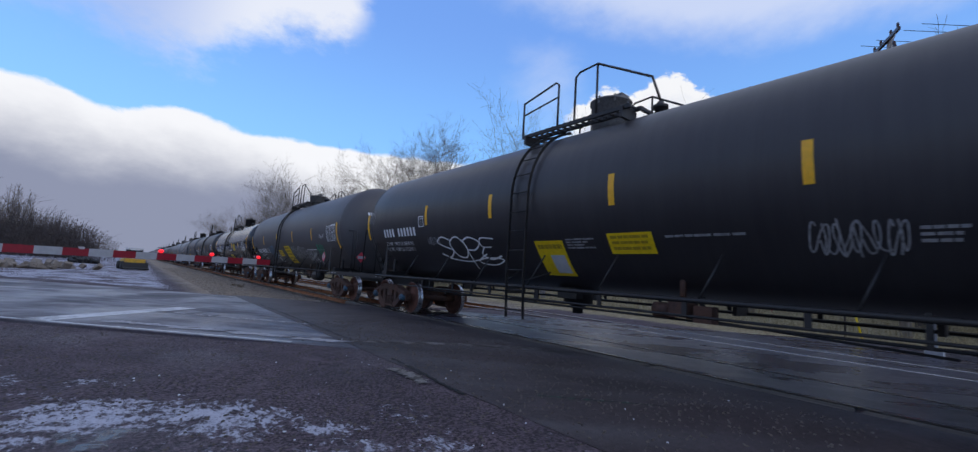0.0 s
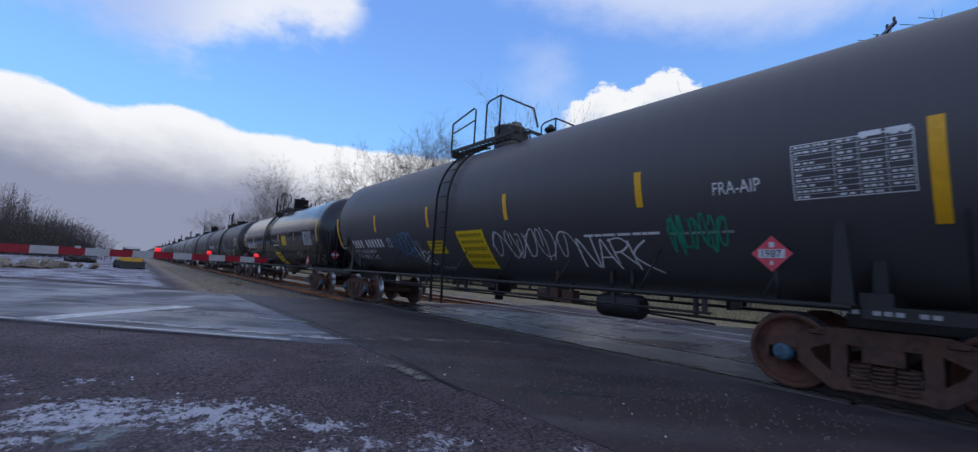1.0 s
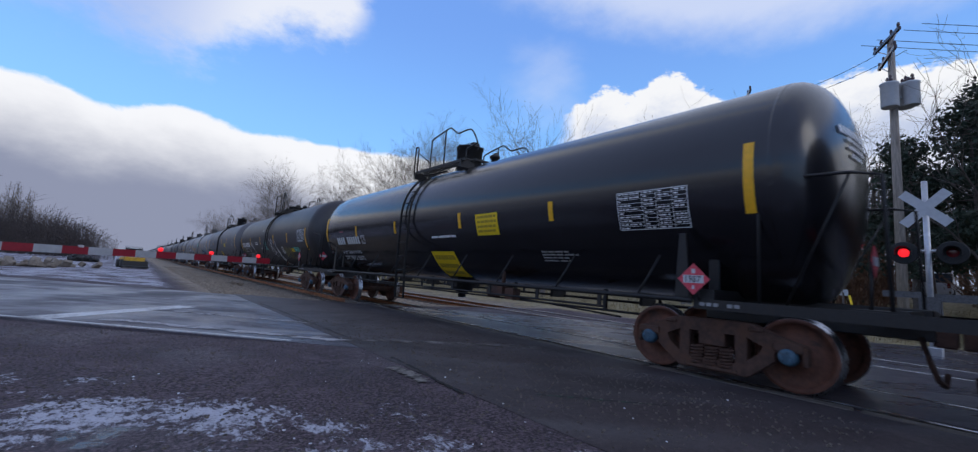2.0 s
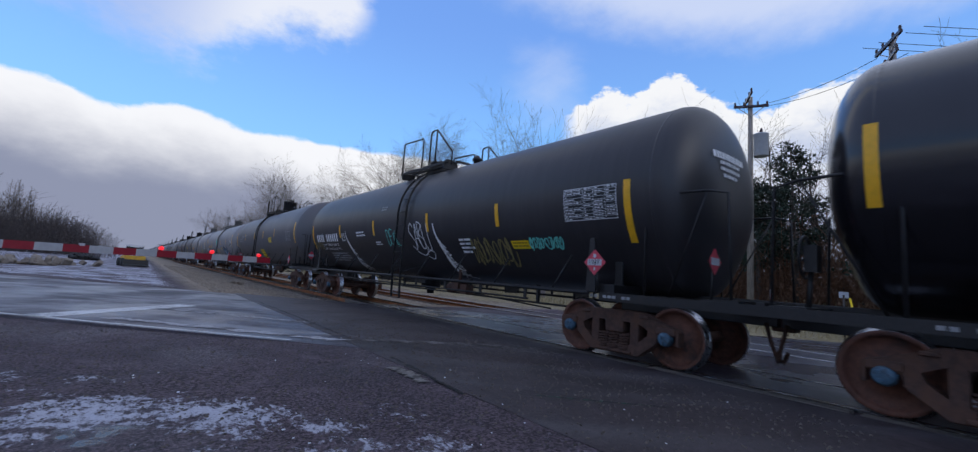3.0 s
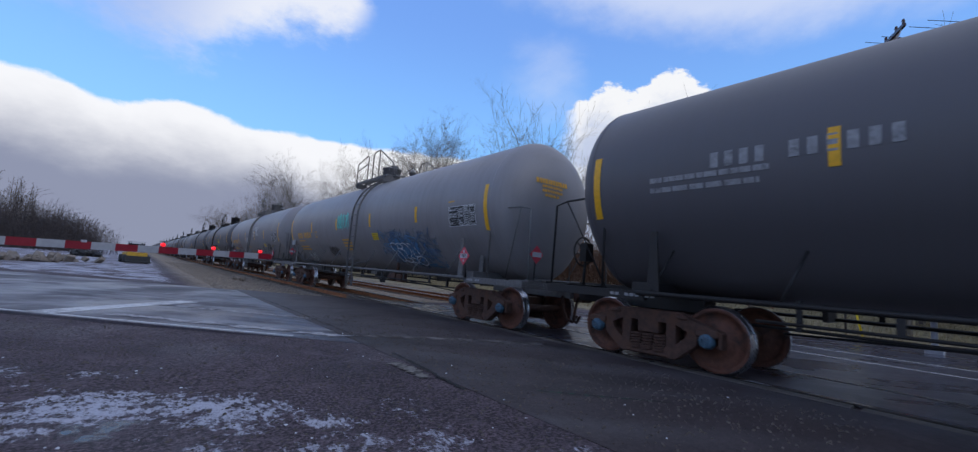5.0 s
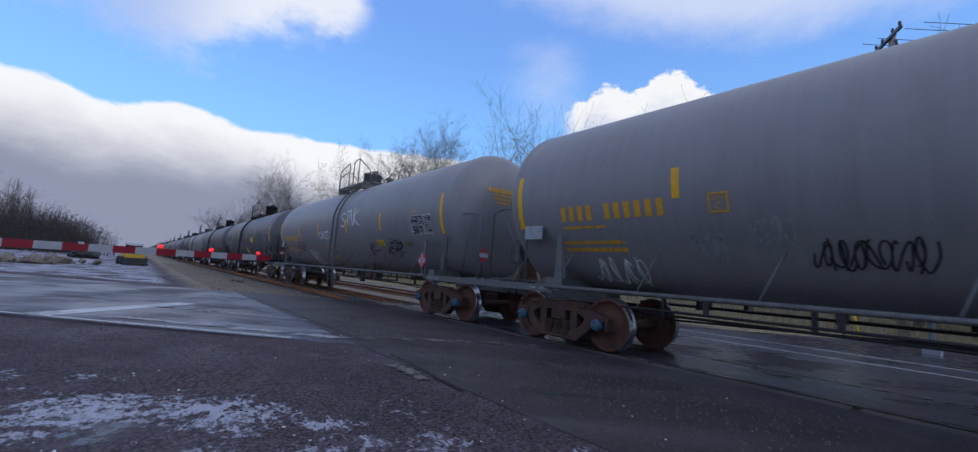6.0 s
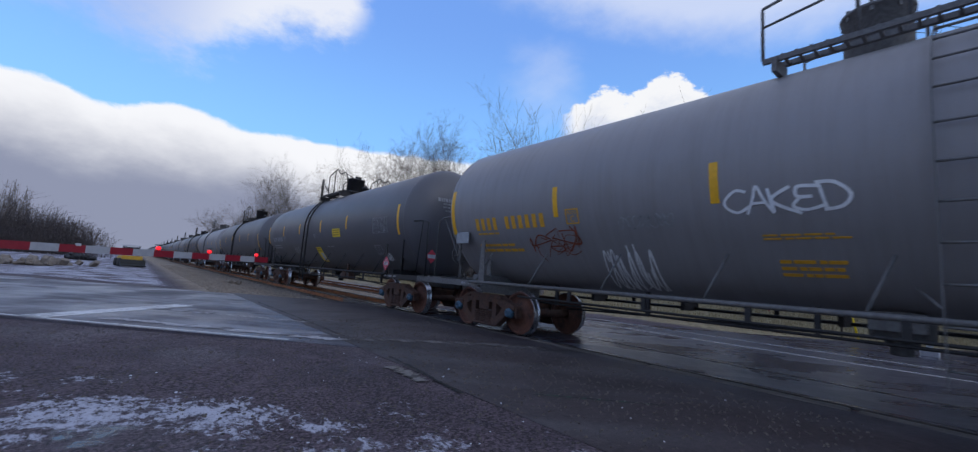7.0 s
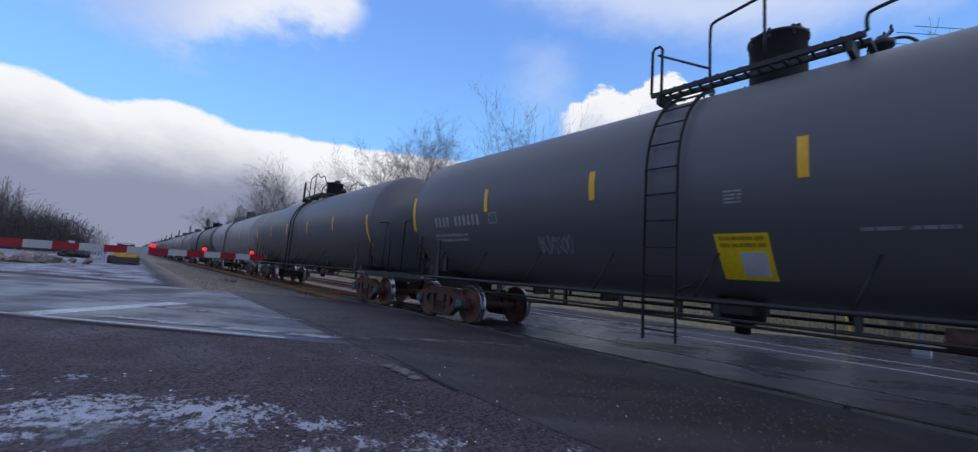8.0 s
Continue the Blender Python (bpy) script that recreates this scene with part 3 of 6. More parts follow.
TAR = material("black_tar_joint", (0.006, 0.006, 0.006), 0.8, 0, 0.3, 20)
crack("joint_1", [(2.82, 13.4), (2.86, 10.0), (2.87, 6.85)], 0.022, TAR, "dark ragged joint in the asphalt")
crack("joint_2", [(2.79, 5.3), (2.74, 4.5), (2.66, 3.85), (2.62, 3.4)], 0.028, TAR, "dark ragged crack in the asphalt")
crack("patch_1", [(2.52, 4.75), (2.55, 4.35), (2.50, 3.95)], 0.10, material("pale_worn_asphalt", (0.16, 0.145, 0.13), 0.8, 0, 0.4, 25, (0.05, 0.045, 0.04), 8, (0.45, 0.6)), "pale worn patch beside the crack")
crack("patch_2", [(3.3, 3.1), (3.9, 2.55), (4.3, 2.2)], 0.03, material("faded_green_marking_paint", (0.02, 0.09, 0.055), 0.8, 0, 0.4, 20, (0.03, 0.03, 0.03), 8, (0.4, 0.55)), "faded green utility marking on the asphalt")

SALT = material("dried_salt", (0.34, 0.33, 0.34), 0.8, 0, 0.3, 10, (0.09, 0.085, 0.09), 2.5, (0.46, 0.62))
crack("lane_mark_1", [on_road(-3.4, 0.62), on_road(-1.2, 0.55), on_road(0.9, 0.46)], 0.22, SALT, "worn pale marking along the road")
crack("lane_mark_2", [on_road(-4.0, 2.3), on_road(-2.4, 2.25), on_road(-0.6, 2.15)], 0.16, SALT, "worn pale salt track along the road")
crack("salt_streak", [(2.95, 6.72), (4.08, 6.2), (4.9, 5.72), (5.6, 5.15)], 0.30, material("pale_salt_streak", (0.15, 0.135, 0.13), 0.8, 0, 0.4, 12, (0.035, 0.028, 0.025), 3, (0.40, 0.62)), "pale streak of salt across the asphalt")


def fleck_place(rng):
    x, y = rng.uniform(-3.0, 5.2), rng.uniform(1.0, 7.0)
    if x * 0.72 + y * 0.69 > 4.2 and rng.random() < 0.8:
        x, y = x - 2.0, y - 1.0
    return x, y, (ground_height(x, y) if x < 2.68 else 0.0)


scatter("snow_crumbs", 110, fleck_place, (0.004, 0.015), material("dirty_snow", (0.6, 0.62, 0.66), 0.8, 0, 0.15, 20), "scattered crumbs of old snow", "snow")


# ---- tank cars ----
def belly(s):
    """The shell hangs a little below a true circle at its foot."""
    return 0.18 * ease(-s, 0.60, 1.0)


def on_tank(y, ang, lift=0.006, r=RAD, zc=TZ):
    """A place on the near side of the shell: along it, and degrees above its axis."""
    a = radians(ang)
    return Vector((-(r + lift) * math.cos(a), y, zc + (r + lift) * math.sin(a) - belly(math.sin(a))))


def sheet(bm, y0, y1, a0, a1, lift=0.006, r=RAD, zc=TZ, thick=0.004):
    """A thin plate bent round the shell."""
    n = max(1, int(abs(a1 - a0) / 5) + 1)
    rows = []
    for i in range(n + 1):
        a = a0 + (a1 - a0) * i / n
        rows.append([bm.verts.new(on_tank(y, a, l, r, zc)) for y in (y0, y1) for l in (lift, lift - thick)])
    for p, q in zip(rows, rows[1:]):
        bm.faces.new((p[0], q[0], q[2], p[2]))
        bm.faces.new((p[1], p[3], q[3], q[1]))
        bm.faces.new((p[0], p[1], q[1], q[0]))
        bm.faces.new((p[2], q[2], q[3], p[3]))
    for p in (rows[0], rows[-1]):
        bm.faces.new((p[0], p[2], p[3], p[1]))
    return bm


MESHES = {}


def shared(key, build, mat):
    """A mesh that alike parts share."""
    if key not in MESHES:
        me = bpy.data.meshes.new(key)
        bm = build()
        bmesh.ops.recalc_face_normals(bm, faces=bm.faces)
        bm.to_mesh(me)
        bm.free()
        me.materials.append(mat)
        MESHES[key] = me
    return MESHES[key]


def wheel_mesh():
    # outside of the wheel towards -x; the flange is on the inside
    prof = [(-0.075, 0.10), (-0.075, 0.13), (-0.035, 0.15), (-0.02, 0.26), (-0.005, 0.36), (-0.045, 0.385), (-0.062, 0.40), (-0.062, 0.448), (-0.05, 0.454),
            (0.035, 0.458), (0.05, 0.47), (0.062, 0.484), (0.075, 0.484), (0.082, 0.47), (0.08, 0.40), (0.06, 0.38), (0.035, 0.35), (0.03, 0.2), (0.08, 0.13), (0.08, 0.1)]
    bm = lathe(B(), prof, 40, "x")
    for f in bm.faces:
        c = f.calc_center_median()
        if math.hypot(c.y, c.z) > 0.445:
            f.material_index = 1
    return bm


def axle_mesh():
    return lathe(B(), [(-1.02, 0.07), (-0.85, 0.075), (-0.8, 0.095), (-0.2, 0.08), (0.2, 0.08), (0.8, 0.095), (0.85, 0.075), (1.02, 0.07)], 16, "x")


def cap_mesh():
    bm = lathe(B(), [(-0.06, 0.03), (-0.06, 0.085), (-0.045, 0.095), (0.0, 0.10), (0.03, 0.115)], 20, "x")
    for i in range(3):
        a = i * 2.094
        lathe(bm, [(-0.085, 0.018), (-0.055, 0.02)], 6, "x", (0, 0.052 * math.cos(a), 0.052 * math.sin(a)), False)
    return bm


def side_frame_mesh():
    """A cast truck side: top chord, sloping arms, spring seat, two windows."""
    bm = B()
    x0, x1 = -0.09, 0.09
    top = [(-1.08, 0.50), (-1.06, 0.60), (-0.80, 0.66), (-0.48, 0.80), (0.48, 0.80), (0.80, 0.66), (1.06, 0.60), (1.08, 0.50),
           (0.70, 0.48), (0.64, 0.54), (0.42, 0.64), (-0.42, 0.64), (-0.64, 0.54), (-0.70, 0.48)]
    low = [(-0.80, 0.60), (-0.72, 0.34), (-0.44, 0.12), (0.44, 0.12), (0.72, 0.34), (0.80, 0.60), (0.64, 0.60), (0.585, 0.43), (0.37, 0.26), (-0.37, 0.26), (-0.585, 0.43), (-0.64, 0.60)]
    for o in (top, low):
        plate(bm, o, x0, x1)
    for s in (-1, 1):
        plate(bm, [(s * 0.44, 0.24), (s * 0.29, 0.24), (s * 0.29, 0.70), (s * 0.44, 0.70)], x0 + 0.01, x1 - 0.01)
        box(bm, (-0.02, s * 0.889, 0.56), (0.20, 0.30, 0.10))
        plate(bm, [(s * 1.08, 0.36), (s * 1.03, 0.36), (s * 1.03, 0.58), (s * 1.08, 0.58)], x0, x1)
        plate(bm, [(s * 0.75, 0.36), (s * 0.69, 0.36), (s * 0.69, 0.58), (s * 0.75, 0.58)], x0, x1)
        box(bm, (-0.105, s * 0.55, 0.73), (0.04, 0.16, 0.05), None)
    box(bm, (0, 0, 0.16), (0.24, 0.66, 0.05))
    bmesh.ops.bevel(bm, geom=bm.edges[:], offset=0.012, segments=1, affect="EDGES")
    return bm


def spring_mesh():
    """A coil spring on the seat."""
    bm = B()
    pts = []
    for i in range(48):
        a = i * 0.8
        pts.append((0.066 * math.cos(a), 0.08 * math.sin(a), 0.19 + 0.25 * i / 47))
    return rod(bm, pts, 0.017, 5)


def bolster_mesh():
    bm = B()
    box(bm, (0, 0, 0.56), (2.2, 0.34, 0.22))
    box(bm, (0, 0, 0.70), (0.7, 0.5, 0.10))
    for s in (-1, 1):
        box(bm, (0, s * 0.36, 0.46), (1.9, 0.09, 0.10))
        for x in (-0.75, 0.75):
            box(bm, (x, s * 0.42, 0.45), (0.10, 0.09, 0.28))
    bmesh.ops.bevel(bm, geom=bm.edges[:], offset=0.012, segments=1, affect="EDGES")
    return bm


WHEELSETS = []     # the turning parts, and the phase of each


def add_truck(car, y, spin):
    bolster = piece("truck", shared("truck", bolster_mesh, CAST), CAST, car, "brown cast steel truck bolster", pose(0, y, 0))
    for s in (-1, 1):
        piece("side_frame", shared("side_frame", side_frame_mesh, CAST), CAST, bolster, "", pose(s * 1.02, 0, 0, 0, 0, 90 - 90 * -s))
        for dx, dy in ((0.06, -0.19), (0.06, 0.0), (0.06, 0.19), (-0.06, -0.1), (-0.06, 0.1)):
            piece("spring", shared("spring", spring_mesh, CAST), CAST, bolster, "", pose(s * (1.02 + dx), dy, 0))
    for dy in (-0.889, 0.889):
        axle = piece("wheelset", shared("axle", axle_mesh, CAST), CAST, car, "brown steel axle with two wheels", pose(0, y + dy, 0.457))
        for s in (-1, 1):
            me = shared("wheel", wheel_mesh, WHEEL)
            if len(me.materials) == 1:
                me.materials.append(TREAD)
            piece("wheel", me, WHEEL, axle, "", pose(s * 0.77, 0, 0, 0, 0, 90 + 90 * s))
            piece("bearing_cap", shared("bearing_cap", cap_mesh, CAP), CAP, axle, "blue bolted bearing cap", pose(s * 1.12, 0, 0, 0, 0, 90 + 90 * s))
        if spin:
            WHEELSETS.append((axle, y + dy, random.uniform(0, 360)))


def bulge(q, knuckle):
    """How far a dished end stands out at the share q of its radius."""
    return max(0.0, 1 - q ** 2.5) ** (0.62 if knuckle else 0.5)


def tank_mesh(r, zc, half, dome, knuckle=False, ends=(0, 0)):
    def build():
        prof = []
        n = 12
        for i in range(n + 1):          # the far dome, from its crown to the seam
            w = (i / n) * math.pi / 2
            rr = max(0.02, math.sin(w))
            prof.append((dome * bulge(rr, knuckle), r * rr))
        front, rear = ends
        prof = [(half + rear + a, b) for a, b in prof] + [(half * k / 6, r) for k in range(5, -6, -1)] + [(-half + front - a, b) for a, b in prof[::-1]]
        keep = [prof[0]]
        for p in prof[1:]:
            if abs(p[0] - keep[-1][0]) + abs(p[1] - keep[-1][1]) > 1e-4:
                keep.append(p)
        bm = lathe(B(), keep, 72, "y", (0, 0, zc))
        for v in bm.verts:
            v.co.z -= belly((v.co.z - zc) / r)
        return bm
    return build


def stripe(car, y, a0, a1, r, zc, w=0.11, mat=None):
    part("reflective_stripe", sheet(B(), y - w / 2, y + w / 2, a0, a1, 0.008, r, zc), mat or TAPE, car, "")


def ladder(car, y, r, zc, mat, bottom=0.45):
    arc = [on_tank(0, a, 0.075, r, zc) for a in range(74, -9, -6)]
    foot = [Vector((-(r + 0.075), 0, zc - 0.55)), Vector((-(r + 0.07), 0, 1.2)), Vector((-(r + 0.03), 0, bottom))]
    path = arc + foot
    for s in (-0.235, 0.235):
        bm = B()
        pts = [p + Vector((0, y + s, 0)) for p in path]
        for p, q in zip(pts, pts[1:]):
            d = (q - p)
            m = Matrix.Translation((p + q) / 2) @ d.to_track_quat("Z", "Y").to_matrix().to_4x4()
            box(bm, (0, 0, 0), (0.012, 0.06, d.length + 0.012), m)
        part("ladder_rail", bm, mat, car)
    rung = shared("rung_" + mat.name, lambda: rod(B(), [(0, -0.235, 0), (0, 0.235, 0)], 0.013, 6), mat)
    total = [0.0]
    for p, q in zip(path, path[1:]):
        total.append(total[-1] + (q - p).length)
    s = 0.12
    while s < total[-1]:
        i = max(k for k in range(len(total) - 1) if total[k] <= s)
        p = path[i].lerp(path[i + 1], (s - total[i]) / (total[i + 1] - total[i]))
        piece("rung", rung, mat, car, "", pose(p.x, y, p.z))
        s += 0.38
    for t in (0.5, -0.5):
        bm = B()
        rod(bm, [(-(r + 0.06), y + t * 0.47, 1.15), (-1.1, y + t * 0.9, 1.35)], 0.014, 6)
        part("ladder_brace", bm, mat, car)


def platform(car, y, r, zc, mat, long=2.7, style=0, manmat=None, hatch=(-0.05, 0.43, 0.58)):
    """Top walkway with its railings round the manway housing."""
    z = zc + r
    bm = B()
    for s in (-1, 1):
        box(bm, (s * 0.62, y, z + 0.035), (0.06, long, 0.07))
        box(bm, (s * 0.98, y, z - 0.03), (0.05, long, 0.07))
        for i in range(int(long / 0.16)):
            box(bm, (s * 0.80, y - long / 2 + 0.08 + i * 0.16, z + 0.02), (0.34, 0.035, 0.03))
        for e in (-1, 1):
            box(bm, (s * 0.82, y + e * (long / 2 - 0.15), z - 0.12), (0.45, 0.06, 0.20))
    for e in (-1, 1):
        box(bm, (0, y + e * (long / 2 - 0.03), z + 0.04), (1.3, 0.06, 0.06))
    part("walkway", bm, mat, car, "narrow steel grating walkway")
    for s in (-1, 1):
        bm = B()
        x, h0, h1, e = s * 0.98, z, z + 0.98, long / 2
        if style == 0:
            rod(bm, [(x, y + e, h0), (x, y + e, h1 - 0.02), (x, y + e - 0.03, h1)] + [(x, y + e - 0.08, h1 + 0.01), (x, y + 0.18, h1 - 0.05), (x, y + 0.12, h1 - 0.1), (x, y + 0.12, h0)], 0.024, 8)
            rod(bm, [(x, y - 0.30, h0), (x, y - 0.30, h1), (x, y - 0.36, h1 + 0.06), (x, y - 0.62, h1 + 0.06), (x, y - 1.5, z + 0.22), (x, y - 1.5, z - 0.15)], 0.024, 8)
            rod(bm, [(x, y - 0.62, h0), (x, y - 0.62, h1 + 0.05)], 0.024, 8)
        elif style == 1:
            rod(bm, [(x, y + e, h0), (x, y + e, z + 0.74), (x, y + e - 0.04, z + 0.80), (x, y + e - 0.13, z + 0.80), (x, y + e - 0.17, z + 0.74), (x, y + e - 0.17, h0)], 0.024, 8)
            rod(bm, [(x, y + e - 0.10, z + 0.66), (x, y + 0.45, z + 0.16)], 0.018, 8)
            rod(bm, smooth([(x, y + 0.42, h0), (x, y + 0.42, z + 0.74), (x, y + 0.36, z + 0.86), (x, y + 0.18, z + 0.90), (x, y - 0.30, z + 0.98), (x, y - 0.54, z + 1.0), (x, y - 0.78, z + 0.84), (x, y - 0.92, z + 0.76),
                            (x, y - 1.10, z + 0.76), (x, y - 1.40, z + 0.76), (x, y - 1.58, z + 0.68), (x, y - 1.80, z + 0.36), (x, y - 1.76, z + 0.30), (x, y - 1.42, z + 0.24), (x, y - 1.36, z + 0.16), (x, y - 1.36, h0)], 3), 0.022, 8)
            rod(bm, [(x, y - 0.30, h0), (x, y - 0.30, z + 0.97)], 0.022, 8)
        else:
            rod(bm, [(x, y + e, h0), (x, y + e, h1 - 0.25), (x, y + e, h1 - 0.22), (x, y + 0.42, h1 - 0.02), (x, y + 0.34, h1 - 0.08), (x, y + 0.34, h0)], 0.022, 8)
            rod(bm, [(x, y + e, h1 - 0.5), (x, y + 0.34, h1 - 0.35)], 0.018, 8)
            rod(bm, [(x, y - 0.10, h0), (x, y - 0.10, h1 - 0.08), (x, y - 0.20, h1), (x, y - 0.62, h1 + 0.03), (x, y - 1.75, h1 - 0.62), (x, y - 1.9, z - 0.1)], 0.022, 8)
            rod(bm, [(x, y - 0.62, h0), (x, y - 0.62, h1)], 0.022, 8)
        part("railing", bm, mat, car)
    dy, mr, mh = hatch
    bm = lathe(B(), [(-0.12, mr - 0.03), (0.05, mr - 0.03), (0.08, mr), (mh - 0.08, mr), (mh - 0.07, mr + 0.03), (mh - 0.03, mr + 0.03), (mh - 0.015, mr), (mh, mr * 0.5), (mh, 0.02)], 32, "z", (0, y + dy, z))
    for i in range(8):
        a = i * math.pi / 4
        lathe(bm, [(mh - 0.14, 0.025), (mh + 0.01, 0.025)], 6, "z", (mr * math.cos(a), y + dy + mr * math.sin(a), z), False)
    box(bm, (0, y + dy - mr * 0.6, z + mh + 0.04), (0.22, 0.18, 0.10))
    part("manway", bm, manmat or mat, car, "round bolted manway housing")
    bm = lathe(B(), [(-0.1, 0.10), (0.2, 0.10), (0.21, 0.14), (0.27, 0.14), (0.30, 0.08), (0.36, 0.05)], 16, "z", (0, y - 1.36, z))
    part("relief_valve", bm, mat, car)


def underframe(car, mat, r, zc, half, reservoir=False, shift=(0, 0)):
    """Stub sills, couplers, bolster webs, side rails and brake gear."""
    def end_part(name, bm, mat, side, label=""):
        bmesh.ops.translate(bm, verts=bm.verts, vec=(0, shift[0] if side < 0 else shift[1], 0))
        return part(name, bm, mat, car, label)

    for s in (-1, 1):
        bm = B()
        box(bm, (0, s * 7.85, 0.95), (0.45, 2.5, 0.36))
        box(bm, (0, s * 7.05, 1.12), (2.7, 0.28, 0.16))
        for x in (-1, 1):
            plate(bm, [(s * 6.98, 1.10), (s * 7.12, 1.10), (s * 7.12, zc - 0.55), (s * 6.98, zc - 0.55)], x * 1.0 - 0.03, x * 1.0 + 0.03)
        bmesh.ops.bevel(bm, geom=bm.edges[:], offset=0.012, segments=1, affect="EDGES")
        end_part("stub_sill", bm, mat, s)
        bm = B()
        box(bm, (-1.36, s * 8.25, 1.00), (0.10, 2.6, 0.13))
        box(bm, (1.36, s * 8.25, 1.00), (0.10, 2.6, 0.13))
        box(bm, (0, s * 9.0 - s * 0.02, 1.02), (2.8, 0.10, 0.16))
        box(bm, (0, s * 8.75, 1.07), (2.6, 0.42, 0.03))
        end_part("end_platform", bm, mat, s)
        bm = B()
        box(bm, (0, s * 8.98, 0.86), (0.16, 0.55, 0.18))
        box(bm, (0.05, s * 9.17, 0.86), (0.30, 0.20, 0.30))
        rod(bm, [(-0.35, s * 9.0, 0.82), (-0.36, s * 9.05, 0.6), (-0.32, s * 9.12, 0.36), (-0.18, s * 9.16, 0.30), (-0.05, s * 9.17, 0.42)], 0.028, 8)
        bmesh.ops.bevel(bm, geom=[e for e in bm.edges if e.calc_length() > 0.14], offset=0.02, segments=1, affect="EDGES")
        end_part("coupler", bm, CAST, s, "rusty knuckle coupler with a hanging brake hose")
        for x in (-1, 1):
            bm = B()
            h = 1.0 + 1.6
            rod(bm, [(x * 1.36, s * 7.72, 1.0), (x * 1.36, s * 7.72, h - 0.04), (x * 1.34, s * 7.78, h), (x * 1.30, s * 8.6, h - 0.02), (x * 1.28, s * 8.86, h - 0.08), (x * 1.28, s * 8.90, 1.0)], 0.02, 8)
            rod(bm, [(x * 1.30, s * 8.6, h - 0.02), (x * 1.0, s * 7.9, 1.06)], 0.014, 8)
            end_part("end_railing", bm, mat, s)
    for s in (-1, 1):
        for x in (-1, 1):
            bm = plate(B(), [(s * 6.80 - 0.10, 1.06), (s * 6.80 + 0.10, 1.06), (s * 6.80 + 0.045, 1.95), (s * 6.80 - 0.045, 1.95)], x * 1.42 - 0.015, x * 1.42 + 0.015)
            end_part("stanchion", bm, mat, s)
        bm = B()
        for i in range(9):
            if i not in (2, 6):
                box(bm, (-1.414, s * 7.15 + (i - 4) * 0.085, 1.0), (0.006, 0.06, 0.045))
        tagged(end_part("sill_print", bm, DIM, s), kind="stuff")
    bm = B()
    rod(bm, [(-0.62 + 0.27 * math.cos(a), 8.72, 1.72 + 0.27 * math.sin(a)) for a in [i * math.pi / 10 for i in range(21)]], 0.018, 6)
    for a in (0.3, 1.35, 2.4):
        rod(bm, [(-0.62 + 0.26 * math.cos(a), 8.72, 1.72 + 0.26 * math.sin(a)), (-0.62 - 0.26 * math.cos(a), 8.72, 1.72 - 0.26 * math.sin(a))], 0.012, 6)
    box(bm, (-0.62, 8.64, 1.70), (0.22, 0.14, 0.34))
    rod(bm, [(-0.62, 8.66, 1.55), (-0.60, 8.70, 1.02)], 0.03, 6)
    end_part("hand_brake", bm, mat, 1, "hand brake wheel with its gear box")
    for x in (-1, 1):
        bm = B()
        rod(bm, [(x * 1.45, -7.0, 1.04), (x * 1.45, 7.0, 1.04)], 0.035, 8)
        for i in range(-4, 5):
            y = i * 1.62 + 0.3
            rod(bm, [(x * 1.45, y, 1.04), (x * 1.2, y - 0.22, zc - r * 0.72)], 0.018, 6)
        part("side_rail", bm, mat, car)
        bm = B()
        rod(bm, [(x * 1.45, -5.6, 0.83), (x * 1.45, 5.4, 0.83)], 0.02, 6)
        for i in range(-4, 4):
            y = i * 1.38 + 0.55 * (x > 0)
            box(bm, (x * 1.45, y, 0.935), (0.03, 0.07, 0.22))
        part("lower_rail", bm, IRON, car)
    if reservoir:
        bm = B()
        lathe(bm, [(-0.42, 0.05), (-0.40, 0.17), (-0.34, 0.20), (0.34, 0.20), (0.40, 0.17), (0.42, 0.05)], 20, "y", (-0.85, -3.9, 0.78))
        rod(bm, [(-0.85, -4.1, 0.95), (-0.85, -4.1, 1.4)], 0.04, 6)
        rod(bm, [(-0.85, -3.7, 0.95), (-0.85, -3.7, 1.4)], 0.04, 6)
        part("air_reservoir", bm, mat, car, "dark round-ended brake air reservoir")
    bm = B()
    box(bm, (-0.75, -2.4, 0.92), (0.34, 0.30, 0.30))
    box(bm, (-0.78, -2.75, 0.84), (0.22, 0.26, 0.24))
    rod(bm, [(-0.75, -2.4, 1.0), (-0.75, -2.4, 1.45)], 0.05, 6)
    lathe(bm, [(-0.16, 0.03), (-0.15, 0.12), (0.15, 0.12), (0.16, 0.03)], 14, "y", (-0.75, -2.1, 0.85))
    part("brake_valve", bm, CAST, car)
    bm = B()
    lathe(bm, [(-0.55, 0.05), (-0.54, 0.11), (-0.44, 0.11), (-0.43, 0.16), (-0.36, 0.17), (-0.34, 0.30), (0.2, 0.32)], 20, "z", (0, 0.2, zc - r - 0.13))
    box(bm, (0, 0.2, zc - r - 0.27), (0.75, 0.5, 0.22))
    part("bottom_outlet", bm, mat, car)
    bm = B()
    rod(bm, [(-0.55, -6.0, 0.72), (-0.55, 6.0, 0.72)], 0.022, 6)
    rod(bm, [(-0.35, -5.2, 0.62), (-0.1, -1.2, 0.78), (0.25, 2.5, 0.70), (0.25, 5.6, 0.6)], 0.018, 6)
    rod(bm, [(1.1, -6.6, 0.85), (1.1, 6.6, 0.85)], 0.03, 6)
